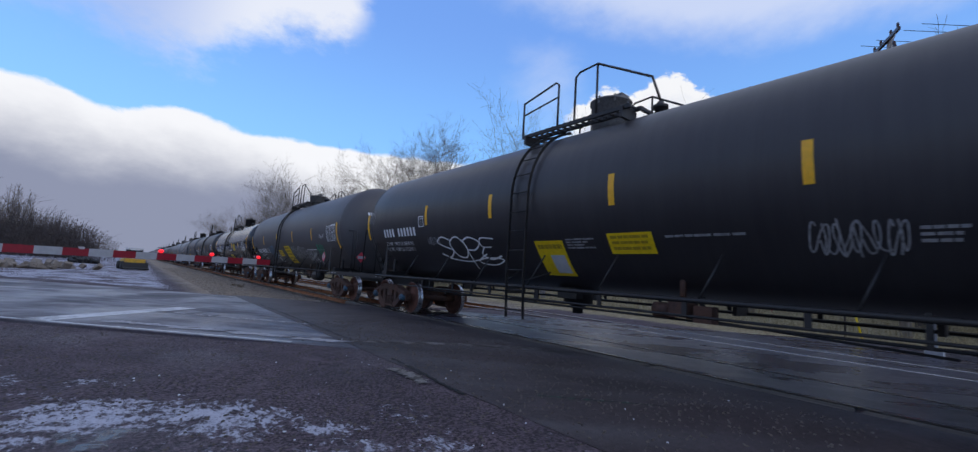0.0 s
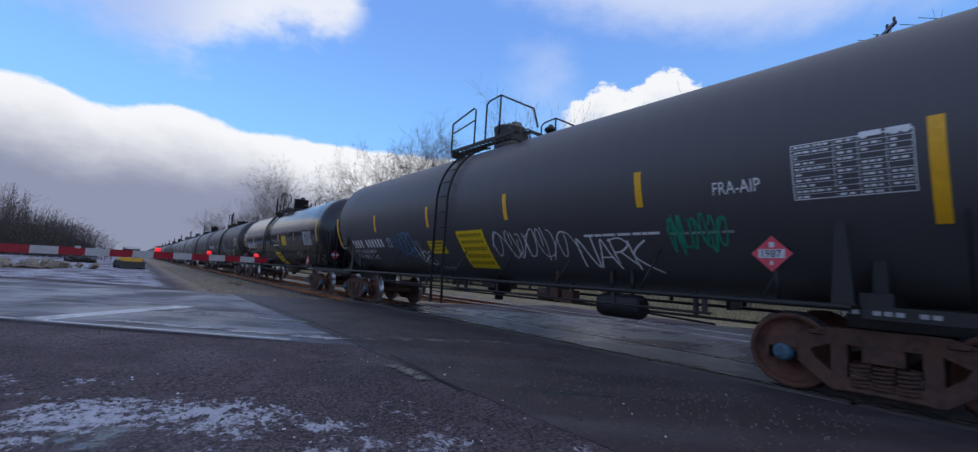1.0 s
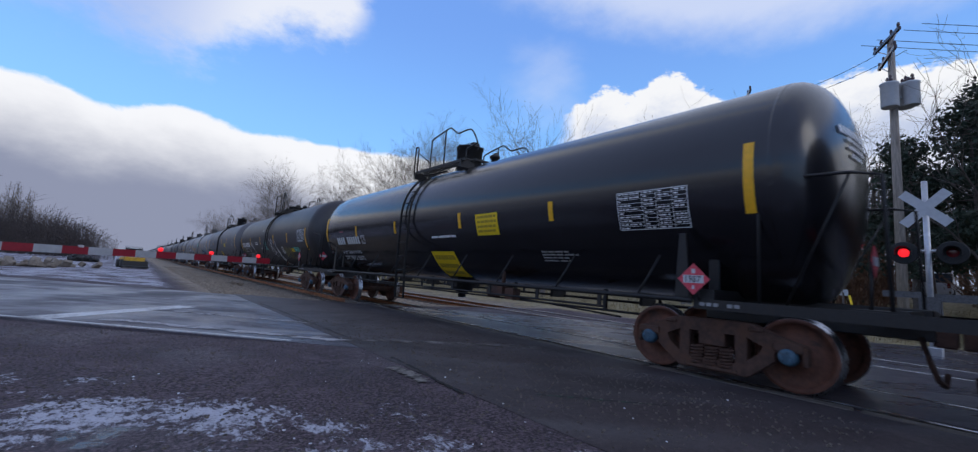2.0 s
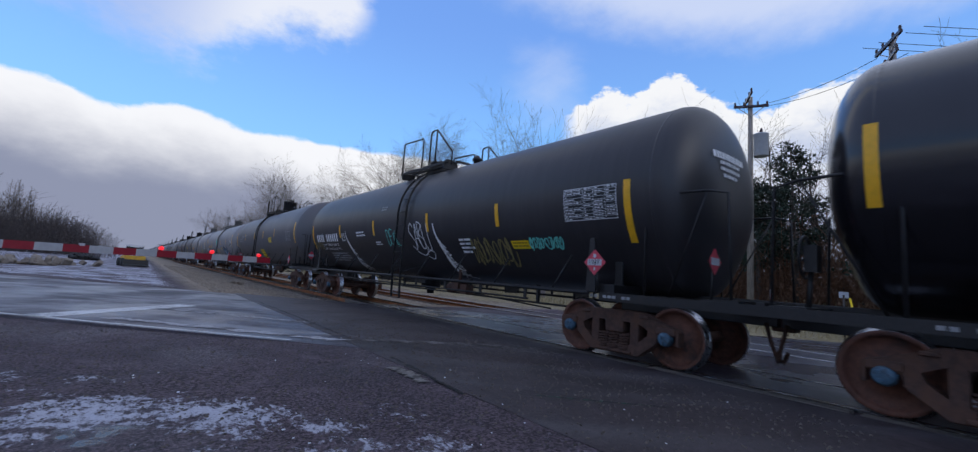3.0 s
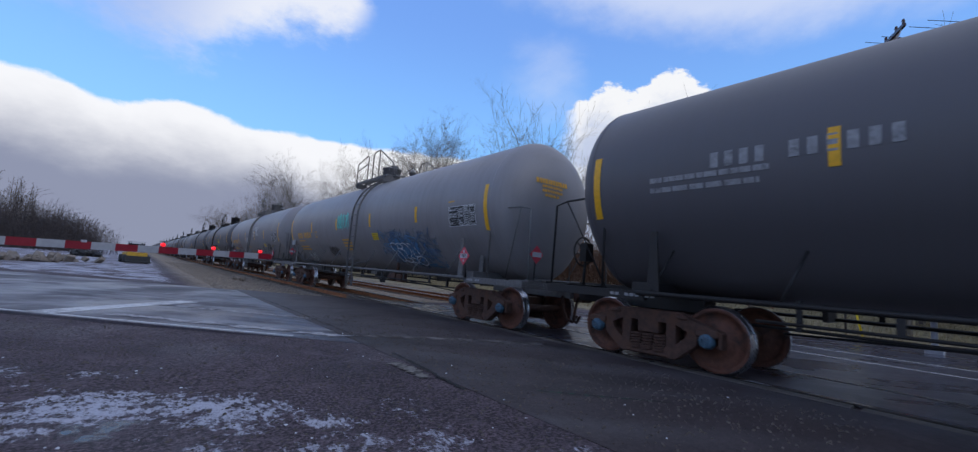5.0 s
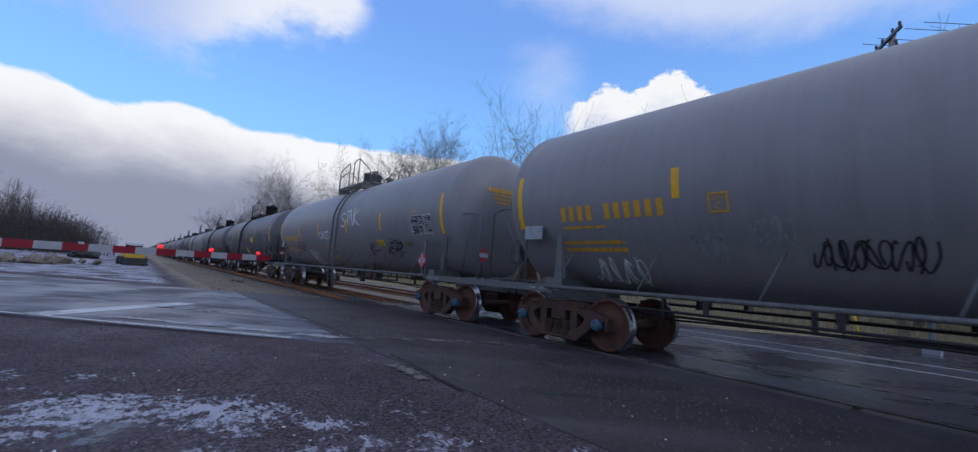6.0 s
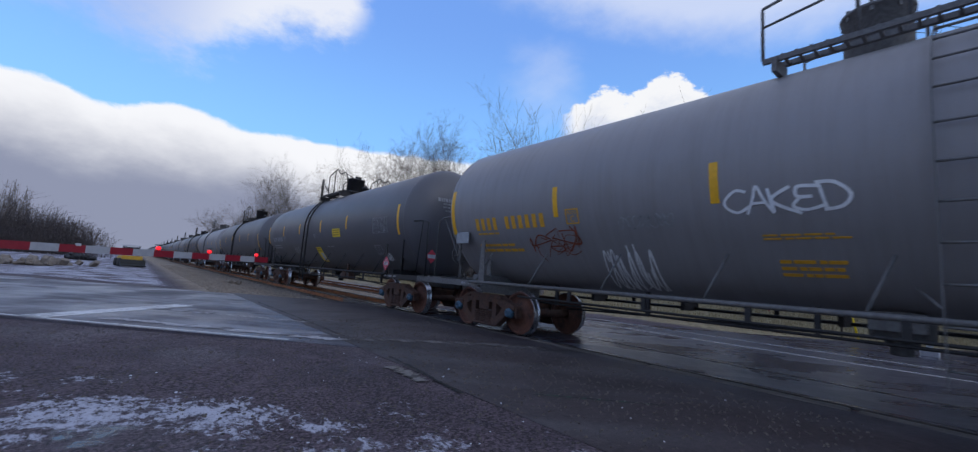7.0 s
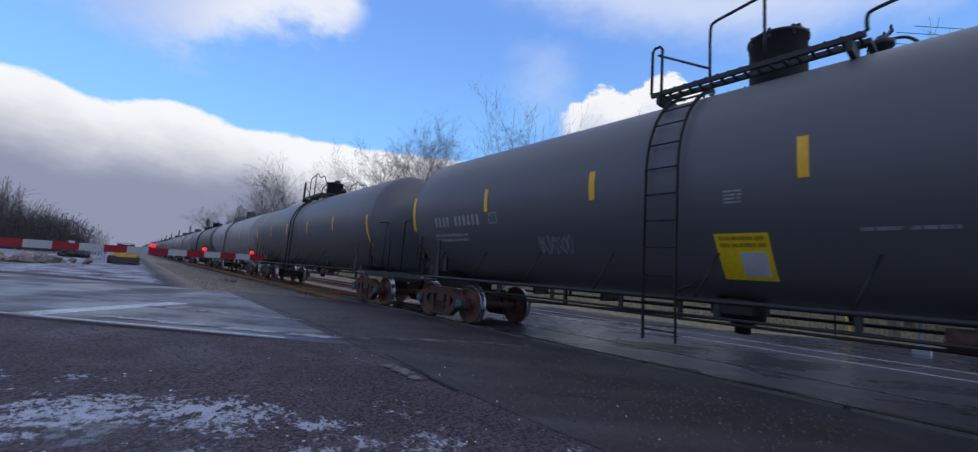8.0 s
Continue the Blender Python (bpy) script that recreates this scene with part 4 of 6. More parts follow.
    for y in (-5, -2.6, 0.9, 3.2, 5.2):
        box(bm, (0.9, y, 0.98), (0.5, 0.07, 0.34))
        box(bm, (-0.55, y, 0.90), (0.06, 0.06, 0.40))
    part("brake_pipe", bm, IRON, car)


DOME = {True: 0.56, False: 0.60}


def tank_car(name_label, start, paint, iron, r=RAD, half=7.9, knuckle=False, lad=0.5, plat=0.2, style=0, ends=(2, -36), mids=(6, -13), at=(-4.65, -1.6, 1.5, 4.55), tape=TAPE, man=None, full=True, shift=(0, 0), hatch=(-0.05, 0.43, 0.58)):
    zc = 1.244 + r
    car = tagged(new("tank_car"), name_label, "tank car", "tank cars of the passing train")
    key = "tank_%s_%s_%s_%s_%s" % (r, half, knuckle, paint.name, shift)
    shell = piece("tank", shared(key, tank_mesh(r, zc, half, DOME[knuckle], knuckle, shift), paint), paint, car)
    for y in (-half + shift[0] + 0.02, half + shift[1] - 0.02):
        bm = B()
        for a in range(0, 360, 5):
            p, q = radians(a), radians(a + 5)
            vs = [bm.verts.new((rr * math.cos(w), y + dy, zc + rr * math.sin(w))) for w in (p, q) for rr, dy in ((r - 0.01, -0.03), (r + 0.004, -0.02), (r + 0.004, 0.02), (r - 0.01, 0.03))]
            for v in vs:
                v.co.z -= belly((v.co.z - zc) / r)
            for i in range(3):
                bm.faces.new((vs[i], vs[i + 1], vs[i + 5], vs[i + 4])).smooth = True
        part("end_seam", bm, paint, car)
    for e in (-7.7, 7.7):
        stripe(car, e, ends[0], ends[1], r, zc, 0.12, tape)
    for e in at:
        stripe(car, e, mids[0], mids[1], r, zc, 0.11, tape)
    ladder(car, lad, r, zc, iron)
    platform(car, plat, r, zc, iron, style=style, manmat=man or iron, hatch=hatch)
    underframe(car, iron, r, zc, half, paint is CHARCOAL, shift)
    for y in (-7.05 + shift[0], 7.05 + shift[1]):
        add_truck(car, y, full)
    car.location = (TRACK, start, 0)
    CARS.append((car, start))
    return car


CARS = []
PALEBOARD = material("pale_grey_board", (0.30, 0.31, 0.32), 0.5, 0.0, 0.1, 10)
car_a = tank_car("black tank car with rows of yellow reflective stripes", 6.33, BLACK, IRON, knuckle=True, lad=0.45, plat=-0.2, style=2, man=GIRON, at=(-4.2, -1.6, 1.45, 4.1), ends=(6, -24), shift=(-0.1, -0.40), hatch=(-0.25, 0.40, 0.66))
car_b = tank_car("matte charcoal tank car covered in spray-painted tags", 24.58, CHARCOAL, IRON, 1.60, knuckle=True, lad=0.6, plat=0.05, style=2, man=GIRON, at=(-4.60, -1.6, 1.43, 4.55), mids=(-1, -20), shift=(-0.13, -0.40), hatch=(0.1, 0.40, 0.62))
car_c = tank_car("glossy black tank car reflecting the sky", 42.80, GLOSS, IRON, 1.49, lad=1.05, plat=0.5, style=1, at=(-4.38, -1.47, 1.84, 4.76), ends=(13, -22), mids=(-4, -18), shift=(-0.05, -0.22), hatch=(-0.15, 0.38, 0.76))
car_d = tank_car("black tank car with white spray-painted tags", 61.05, BLACK, IRON, 1.54, lad=-0.5, plat=-0.35, style=0, at=(-4.57, -1.74, 1.58, 4.55), ends=(2, -36), mids=(-2, -20), shift=(-0.22, 0.0), hatch=(0.42, 0.42, 0.40))
car_e = tank_car("dark slate tank car with a yellow warning panel", 79.3, SLATE, IRON, 1.58, knuckle=True, lad=0.6, plat=0.3, style=1, at=(-3.7, -0.96, 1.6, 4.6), ends=(13, -24), mids=(7, -9), shift=(-0.08, -0.05), hatch=(-0.15, 0.38, 0.78))
car_f = tank_car("grey tank car with a large blue spray mural", 97.67, GREY, GIRON, 1.55, lad=-0.5, plat=0.0, style=2, ends=(12, -26), mids=(2, -14), shift=(0.0, -0.09), hatch=(0.35, 0.34, 0.66))
car_g = tank_car("grey tank car with white spray-painted tags", 115.92, GREY, GIRON, 1.56, lad=-0.5, plat=0.0, style=2, at=(-4.2, -1.4, 1.75, 4.5), ends=(12, -26), mids=(2, -18), shift=(-0.10, -0.19), hatch=(0.30, 0.36, 0.70))
car_h = tank_car("dark slate tank car with yellow panels and dark railings", 134.15, SLATE, IRON, 1.545, knuckle=True, lad=0.70, plat=-0.1, style=1, at=(-3.75, -0.95, 1.95, 4.7), ends=(11, -22), mids=(8, -10), shift=(-0.16, -0.25), hatch=(-0.18, 0.38, 0.80))
for c in (car_f, car_g):
    bm = box(B(), (-1.46, 7.35, 2.02), (0.04, 0.46, 0.26))
    bmesh.ops.bevel(bm, geom=bm.edges[:], offset=0.012, segments=1, affect="EDGES")
    part("card_board", bm, PALEBOARD, c, "pale grey routing card board")
bm = box(B(), (-1.47, 7.05, 2.02), (0.05, 0.36, 0.22))
box(bm, (-1.47, 7.05, 2.28), (0.03, 0.26, 0.26))
part("card_board", bm, IRON, car_b, "dark routing card board")
car_i = tank_car("grey weathered tank car in the passing train", 152.56, SLATE, IRON, 1.55, knuckle=True, lad=0.5, plat=0.1, style=1, shift=(-0.1, -0.35), hatch=(-0.15, 0.38, 0.78))
fars = []
for i, (p, q) in enumerate([(GREY, GIRON), (SLATE, IRON), (PALE, GIRON)]):
    fars.append(tank_car("weathered tank car in the long passing train", 170.6 + 18.25 * i, p, q, 1.55, lad=0.5, plat=0.1, style=2, full=False))
for i in range(18):
    y = 170.6 + 18.25 * (3 + i)
    c = copy_thing(fars[(i * 2 + i // 3) % 3], pose(TRACK, y, 0))
    CARS.append((c, y))


# ---- trees and brush ----
class Mass:
    """Collects many thin shapes into one mesh."""
    def __init__(self):
        self.v, self.f = [], []

    def stick(self, p, q, r0, r1, seg=3):
        d = (q - p)
        if d.length < 1e-5:
            return
        d.normalize()
        a = d.orthogonal().normalized()
        b = d.cross(a)
        n = len(self.v)
        for c, r in ((p, r0), (q, r1)):
            for j in range(seg):
                w = 6.2832 * j / seg
                o = c + r * (math.cos(w) * a + math.sin(w) * b)
                self.v.append((o.x, o.y, o.z))
        for j in range(seg):
            k = (j + 1) % seg
            self.f.append((n + j, n + k, n + seg + k, n + seg + j))

    def blade(self, c, size, rng):
        a = Vector(rng.normal(size=3)).normalized()
        b = a.orthogonal().normalized()
        b = Matrix.Rotation(rng.uniform(0, 6.28), 3, a) @ b
        n = len(self.v)
        for p in (c - a * size, c + b * size * 0.45, c + a * size, c - b * size * 0.45):
            self.v.append((p.x, p.y, p.z))
        self.f.append((n, n + 1, n + 2, n + 3))

    def mesh(self, name, smooth=False):
        me = bpy.data.meshes.new(name)
        me.from_pydata(self.v, [], self.f)
        if smooth:
            me.polygons.foreach_set("use_smooth", [True] * len(self.f))
        return me


def grow(wood, twigs, rng, p, d, length, r, level, most, splay):
    """A limb in bent steps, with side limbs; the thin ones go to the twig mass."""
    steps = 4 if level < 2 else 3
    mass = wood if level == 0 else twigs
    q = p
    for i in range(steps):
        d = (d + Vector(rng.normal(size=3)) * (0.07 if level == 0 else 0.16) + Vector((0, 0, 0.05 if level else 0.02))).normalized()
        nxt = q + d * (length / steps)
        ra, rb = r * (1 - 0.62 * i / steps), r * (1 - 0.62 * (i + 1) / steps)
        mass.stick(q, nxt, max(ra, 0.006), max(rb, 0.005), 6 if level == 0 else (4 if level == 1 else 3))
        if level < most and (level > 0 or i >= 1):
            for _ in range(int(rng.integers(2, 4)) if level < 1 else 2):
                side = Vector(rng.normal(size=3))
                side = (side - d * side.dot(d)).normalized()
                nd = (d * (1 - splay * 0.55) + side * splay).normalized()
                grow(wood, twigs, rng, q.lerp(nxt, rng.uniform(0.3, 1.0)), nd, length * rng.uniform(0.42, 0.62), rb * 0.62, level + 1, most, splay)
        q = nxt


def bare_tree(seed, height, x, y, label, mat=None, forks=1, splay=0.65, most=4):
    rng = np.random.default_rng(seed)
    wood, twigs = Mass(), Mass()
    for k in range(forks):
        d = Vector((rng.normal() * 0.16 * (forks > 1), rng.normal() * 0.22 * (forks > 1), 1)).normalized()
        grow(wood, twigs, rng, Vector((rng.normal() * 0.2 * (forks > 1), rng.normal() * 0.2 * (forks > 1), -0.2)), d, height * (0.74 if forks == 1 else 0.68), 0.011 * height, 0, most, splay)
    tree = tagged(piece("tree", wood.mesh("tree_trunk", True), mat or BARK), label, "tree", "bare trees beyond the tracks")
    piece("crown", twigs.mesh("tree_crown"), mat or BARK, tree)
    tree.location = (x, y, ground_height(x, y))
    return tree


FIRST = [bare_tree(3, 16.2, 21, 43.3, "bare winter tree with many upright limbs", PALEBARK, 3, 0.54, 4),
         bare_tree(5, 14.5, 24, 26.5, "bare winter tree with a fine-twigged crown", PALEBARK, 2, 0.55, 3),
         bare_tree(8, 10.5, 31, 9.5, "slender bare winter tree", BARK, 1, 0.55, 3)]
SPOTS = [(0, 24, 59, 1.05), (1, 26, 43, 0.95), (1, 23, 21.6, 0.92), (0, 27, 34, 0.90), (0, 22, 78, 1.0), (1, 22, 106, 1.05), (0, 22, 183, 1.2), (1, 25, 75, 1.1), (0, 25, 92, 1.0),
         (1, 26, 130, 1.1), (2, 31, 6.5, 0.92), (2, 30, 13.4, 1.06), (2, 30, 5.0, 0.95), (2, 22, 0.5, 0.98), (1, 24, 150, 1.1), (2, 33, 17.0, 1.05), (2, 29, 2.2, 0.85), (0, 30, 220, 1.3), (2, 35, 11, 1.1), (2, 34, 20, 0.9)]
for i, (k, x, y, s) in enumerate(SPOTS):
    t = copy_thing(FIRST[k], pose(x, y, ground_height(x, y), 0, 0, 67 * i))
    t.scale = (s, s, s)


def pine(seed, height, x, y, bare=0.3):
    rng = np.random.default_rng(seed)
    wood, green = Mass(), Mass()
    top = Vector((rng.normal() * 0.2, rng.normal() * 0.2, height))
    base = Vector((0, 0, -0.2))
    for i in range(8):
        wood.stick(base.lerp(top, i / 8), base.lerp(top, (i + 1) / 8), 0.17 * (1 - i / 9), 0.17 * (1 - (i + 1) / 9), 7)
    for i in range(46):
        h = bare + (1 - bare) * (i / 46) ** 0.9
        p = base.lerp(top, h)
        reach = (0.34 * height) * (1 - h) ** 0.7 * rng.uniform(0.55, 1.1) + 0.25
        a = rng.uniform(0, 6.28)
        d = Vector((math.cos(a), math.sin(a), rng.uniform(-0.15, 0.25)))
        q = p + d * reach
        wood.stick(p, q, 0.035, 0.012, 4)
        for j in range(int(70 * reach) + 30):
            c = p.lerp(q, rng.uniform(0.35, 1.05)) + Vector(rng.normal(size=3)) * 0.22
            green.blade(c, rng.uniform(0.06, 0.15), rng)
    tree = tagged(piece("pine_tree", wood.mesh("pine_trunk", True), BARK), "dark green pine tree with ragged boughs", "pine tree", "pines beyond the crossing")
    piece("crown", green.mesh("pine_crown"), NEEDLE, tree)
    tree.location = (x, y, ground_height(x, y))
    return tree


for i, (x, y, h) in enumerate([(30, 7.9, 9.6), (24, 0.4, 9.2), (26, -1.4, 9.8), (29, 9.6, 7.5), (25, 2.4, 8.0), (28, 0.2, 10.5), (33, 4.4, 9.0), (22.5, -2.5, 10.0), (32, 14.5, 7.5)]):
    pine(20 + i, h, x, y)


def woods(name, seed, spots, label, mat):
    """Far woods: many slender bare trees in one mass."""
    rng = np.random.default_rng(seed)
    m = Mass()
    for x, y, h in spots(rng):
        z = ground_height(x, y) - 0.2
        p = Vector((x, y, z))
        lean = Vector((rng.normal() * 0.05, rng.normal() * 0.05, 1))
        top = p + lean * h
        m.stick(p, top, 0.012 * h, 0.03, 4)
        for i in range(int(16 + h)):
            u = rng.uniform(0.28, 1.0)
            q = p.lerp(top, u)
            a = rng.uniform(0, 6.28)
            d = Vector((math.cos(a), math.sin(a), rng.uniform(0.7, 1.8))).normalized()
            ln = h * rng.uniform(0.08, 0.24) * (1.25 - u)
            e = q + d * ln
            m.stick(q, e, 0.035, 0.014)
            for _ in range(4):
                w = q.lerp(e, rng.uniform(0.3, 1))
                f = (d + Vector(rng.normal(size=3)) * 0.6).normalized()
                m.stick(w, w + f * ln * 0.55, 0.016, 0.009)
    return tagged(piece(name, m.mesh(name), mat), label, "woods", kind="stuff")


def skyline(x, y, h):
    """Lowers the far woods towards the railway."""
    return max(1.0, min(h, y * math.tan(radians(max(0.7, 1.4 - 0.5 * math.degrees(math.atan2(x, y)))))))


def left_woods(rng):
    for i in range(340):
        y = rng.uniform(110, 330)
        x = -0.19 * y + rng.uniform(-45, 6) + max(0, (y - 190) * 0.17)
        yield x, y, skyline(x, y, rng.uniform(11, 20))


def far_woods(rng):
    for i in range(170):
        y = 25 + 330 * rng.random() ** 1.3
        yield rng.uniform(32, 56), y, rng.uniform(7, 11)


def right_woods(rng):
    for i in range(330):
        x, y = rng.uniform(33, 55), rng.uniform(-45, 26)
        if x > 41 or abs(y - 0.074 * x) > 1.5:
            yield x, y, rng.uniform(6, 11)


woods("woods", 1, left_woods, "far winter woods of slender bare trees", PALEBARK)
woods("woods_behind_track", 2, far_woods, "bare winter woods behind the second track", PALEBARK)
woods("woods_by_road", 3, right_woods, "dense brown winter woods beside the road", BARK)


def brush(name, seed, count, place, sizes, mat, label, lean=0.5):
    rng = np.random.default_rng(seed)
    m = Mass()
    for i in range(count):
        x, y, h = place(rng)
        p = Vector((x, y, ground_height(x, y) - 0.05))
        q = p + Vector((rng.normal() * lean, rng.normal() * lean, 1)).normalized() * h
        m.stick(p, q, sizes[0], sizes[1])
        for _ in range(2):
            w = p.lerp(q, rng.uniform(0.3, 0.9))
            m.stick(w, w + Vector((rng.normal(), rng.normal(), rng.uniform(0.3, 1.2))) * h * 0.22, sizes[1], sizes[1] * 0.6)
        if sizes[2]:
            for _ in range(3):
                m.blade(p.lerp(q, rng.uniform(0.25, 1)) + Vector(rng.normal(size=3)) * 0.3, rng.uniform(0.4, 1.0) * sizes[2], rng)
    return tagged(piece(name, m.mesh(name), mat), label, "brush", kind="stuff")


def left_brush(rng):
    y = rng.uniform(85, 420)
    x = -0.19 * y + rng.uniform(-30, 14) + max(0, (y - 190) * 0.17)
    return x, y, skyline(x, y, rng.uniform(3.5, 9.5)) * rng.uniform(0.7, 1.0)


def right_brush(rng):
    while True:
        x, y = rng.uniform(27.5, 42), rng.uniform(-35, 40)
        if abs(y - 0.074 * x) > 1.5:
            return x, y, 1.0 + 5.0 * rng.random() ** 2


def far_brush(rng):
    y = 30 + 330 * rng.random() ** 1.4
    return rng.uniform(24, 36), y, rng.uniform(1.5, 5.0)


brush("brush", 4, 26000, left_brush, (0.028, 0.018, 0.2), material("brown_brush", (0.060, 0.047, 0.042), 0.9, 0, 0.35, 0.6), "brown leafless brush along the far lot", 0.25)
brush("brush_by_road", 5, 12000, right_brush, (0.022, 0.012, 0.16), RUSSET, "russet dead leaves and brush under the trees")
brush("brush_behind_track", 6, 5000, far_brush, (0.04, 0.02, 0.25), material("grey_brush", (0.11, 0.09, 0.078), 0.9, 0, 0.35, 0.6), "grey-brown brush behind the second track")


def straw_place(rng):
    x = rng.uniform(17.2, 29)
    y = rng.uniform(-2, 60) if rng.random() < 0.7 else rng.uniform(60, 140)
    return x, y, rng.uniform(0.12, 0.5)


def clear_of_road(place):
    def f(rng):
        while True:
            x, y, h = place(rng)
            if not -5.0 < (x - EDGE.x) * AN.x + (y - EDGE.y) * AN.y < WIDE + 1.6:
                return x, y, h
    return f


brush("dry_grass", 7, 16000, clear_of_road(straw_place), (0.010, 0.006, 0.0), STRAW, "tall dry straw-coloured grass on the verge", 0.35)


# ---- poles, signals, gate ----
def add_pole(x, y, h, cans, label, arms):
    pole = tagged(part("utility_pole", rod(B(), [(0, 0, -0.3), (0, 0, h * 0.5), (0, 0, h)], 0.17, 14, taper=0.62), WOODPOLE), label, "utility pole")
    pole.location = (x, y, ground_height(x, y))
    for dz, turn, ln in arms:
        bm = B()
        m = pose(0, 0, h + dz, 0, 0, turn)
        box(bm, (0, 0.13, 0), (ln, 0.09, 0.12), m)
        arm = part("crossarm", bm, CERAMIC, pole, "dark wooden crossarm")
        for s in (-0.46, -0.2, 0.2, 0.46):
            bm = lathe(B(), [(0.06, 0.02), (0.10, 0.055), (0.13, 0.03), (0.16, 0.06), (0.20, 0.04), (0.24, 0.045), (0.26, 0.015)], 10, "z", m @ Vector((s * ln, 0.13, 0)))
            part("insulator", bm, CERAMIC, arm)
        bm = rod(B(), [m @ Vector((-0.38 * ln, 0.13, -0.05)), m @ Vector((0, 0.1, -0.55))], 0.02, 6)
        rod(bm, [m @ Vector((0.38 * ln, 0.13, -0.05)), m @ Vector((0, 0.1, -0.55))], 0.02, 6)
        part("brace", bm, ALU, arm)
    for dx, dy, z, r, hh in cans:
        bm = lathe(B(), [(0, r * 0.9), (0.03, r), (hh - 0.06, r), (hh - 0.05, r * 1.06), (hh, r * 1.06), (hh + 0.05, r * 0.6), (hh + 0.07, 0.03)], 24, "z", (dx, dy, z))
        box(bm, (dx * 0.5, dy * 0.5, z + hh * 0.5), (0.10, 0.10, 0.16))
        can = part("transformer", bm, PAINTGREY, pole, "pale grey transformer can")
        for a in (-0.12, 0.12):
            part("bushing", lathe(B(), [(hh + 0.02, 0.05), (hh + 0.12, 0.07), (hh + 0.16, 0.04), (hh + 0.22, 0.06), (hh + 0.30, 0.02)], 10, "z", (dx + a, dy + a * 0.5, z)), CERAMIC, can)
    return pole


add_pole(21.5, 2.44, 11.6, [(-0.42, 0.05, 8.6, 0.27, 0.95), (0.38, -0.28, 8.75, 0.27, 0.95), (-0.05, -0.5, 8.65, 0.25, 0.9)], "weathered wooden utility pole with grey transformer cans", [(-0.15, 30, 1.9), (-0.85, 22, 1.9)])
add_pole(24.0, 8.3, 11.6, [(0.15, -0.45, 8.3, 0.34, 1.2)], "weathered utility pole with one pale transformer can", [(-0.12, 30, 2.0), (-0.55, 120, 1.6)])


def wire(a, b, sag, r=0.012):
    pts = []
    for i in range(17):
        t = i / 16
        p = Vector(a).lerp(Vector(b), t)
        p.z -= sag * 4 * t * (1 - t)
        pts.append(p)
    return tagged(part("power_line", rod(B(), pts, r, 5), RUBBER), "thin black power line slung between poles", "power line", "power lines")


for k in (-0.9, -0.4, 0.4, 0.9):
    wire((21.5 + k * 0.2, 2.44 + k, 11.7), (60 + k, -38 + k * 0.3, 11.5), 0.9)
wire((21.5, 2.9, 11.0), (24.0, 8.0, 11.3), 0.25)
wire((21.5, 2.0, 10.9), (24.1, 7.6, 11.2), 0.35)


def signal_mast(x, y):
    g = ground_height(x, y)
    mast = tagged(part("crossing_signal", rod(B(), [(0, 0, 0), (0, 0, 4.6)], 0.065, 14), ALU), "galvanised crossing signal mast with red lights and crossbuck", "crossing signal")
    mast.location = (x, y, g)
    bm = box(B(), (0, 0, 0.12), (0.36, 0.36, 0.24))
    bmesh.ops.bevel(bm, geom=bm.edges[:], offset=0.02, segments=1, affect="EDGES")
    part("foot", bm, ALU, mast)
    part("crossarm", rod(B(), [(0, -0.5, 2.72), (0, 0.5, 2.72)], 0.035, 10), ALU, mast)
    for s, lit in ((0.45, True), (-0.45, False)):
        bm = lathe(B(), [(-0.03, 0.28), (-0.015, 0.30), (0.0, 0.30), (0.01, 0.14), (0.14, 0.13), (0.16, 0.05)], 28, "x", (-0.08, s, 2.66))
        light = part("signal_light", bm, RUBBER, mast, "black round signal light")
        bm = B()
        for i in range(11):
            a0, a1 = radians(-20 + i * 20), radians(i * 20)
            vs = [bm.verts.new((xx, s + rr * math.cos(a), 2.66 + rr * math.sin(a))) for a in (a0, a1) for xx, rr in ((-0.10, 0.17), (-0.36, 0.18), (-0.36, 0.165), (-0.10, 0.155))]
            for j in range(4):
                bm.faces.new((vs[j], vs[(j + 1) % 4], vs[4 + (j + 1) % 4], vs[4 + j]))
        part("hood", bm, RUBBER, light)
        part("lens", lathe(B(), [(-0.12, 0.02), (-0.115, 0.10), (-0.10, 0.15), (-0.06, 0.15)], 24, "x", (0, s, 2.66)), LAMPRED if lit else LENSOFF, light)
        bm = lathe(B(), [(0.03, 0.20), (0.10, 0.24), (0.26, 0.15), (0.28, 0.06)], 24, "x", (0.08, s * 0.9, 2.66))
        part("signal_back", bm, ALU, mast, "silver back of a signal light")
    for a in (45, -45):
        bm = box(B(), (-0.09 - 0.004 * (a > 0), 0, 0), (0.006, 1.22, 0.23), pose(0, 0, 3.85, a, 0, 0))
        part("crossbuck_board", bm, SHEETWHITE, mast, "white crossbuck board")
    bm = B()
    box(bm, (-0.05, 0.0, 1.20), (0.36, 0.42, 0.62))
    bmesh.ops.bevel(bm, geom=bm.edges[:], offset=0.03, segments=2, affect="EDGES")
    part("gate_mechanism", bm, GIRON, mast, "grey gate drive box")
    bm = B()
    box(bm, (-0.16, -0.55, 1.5), (0.05, 0.9, 0.20), pose(0, 0, 0))
    box(bm, (-0.16, 0.5, 1.55), (0.05, 0.8, 0.16))
    part("counterweight_arm", bm, GIRON, mast)
    return mast


signal_mast(16.0, 1.30)

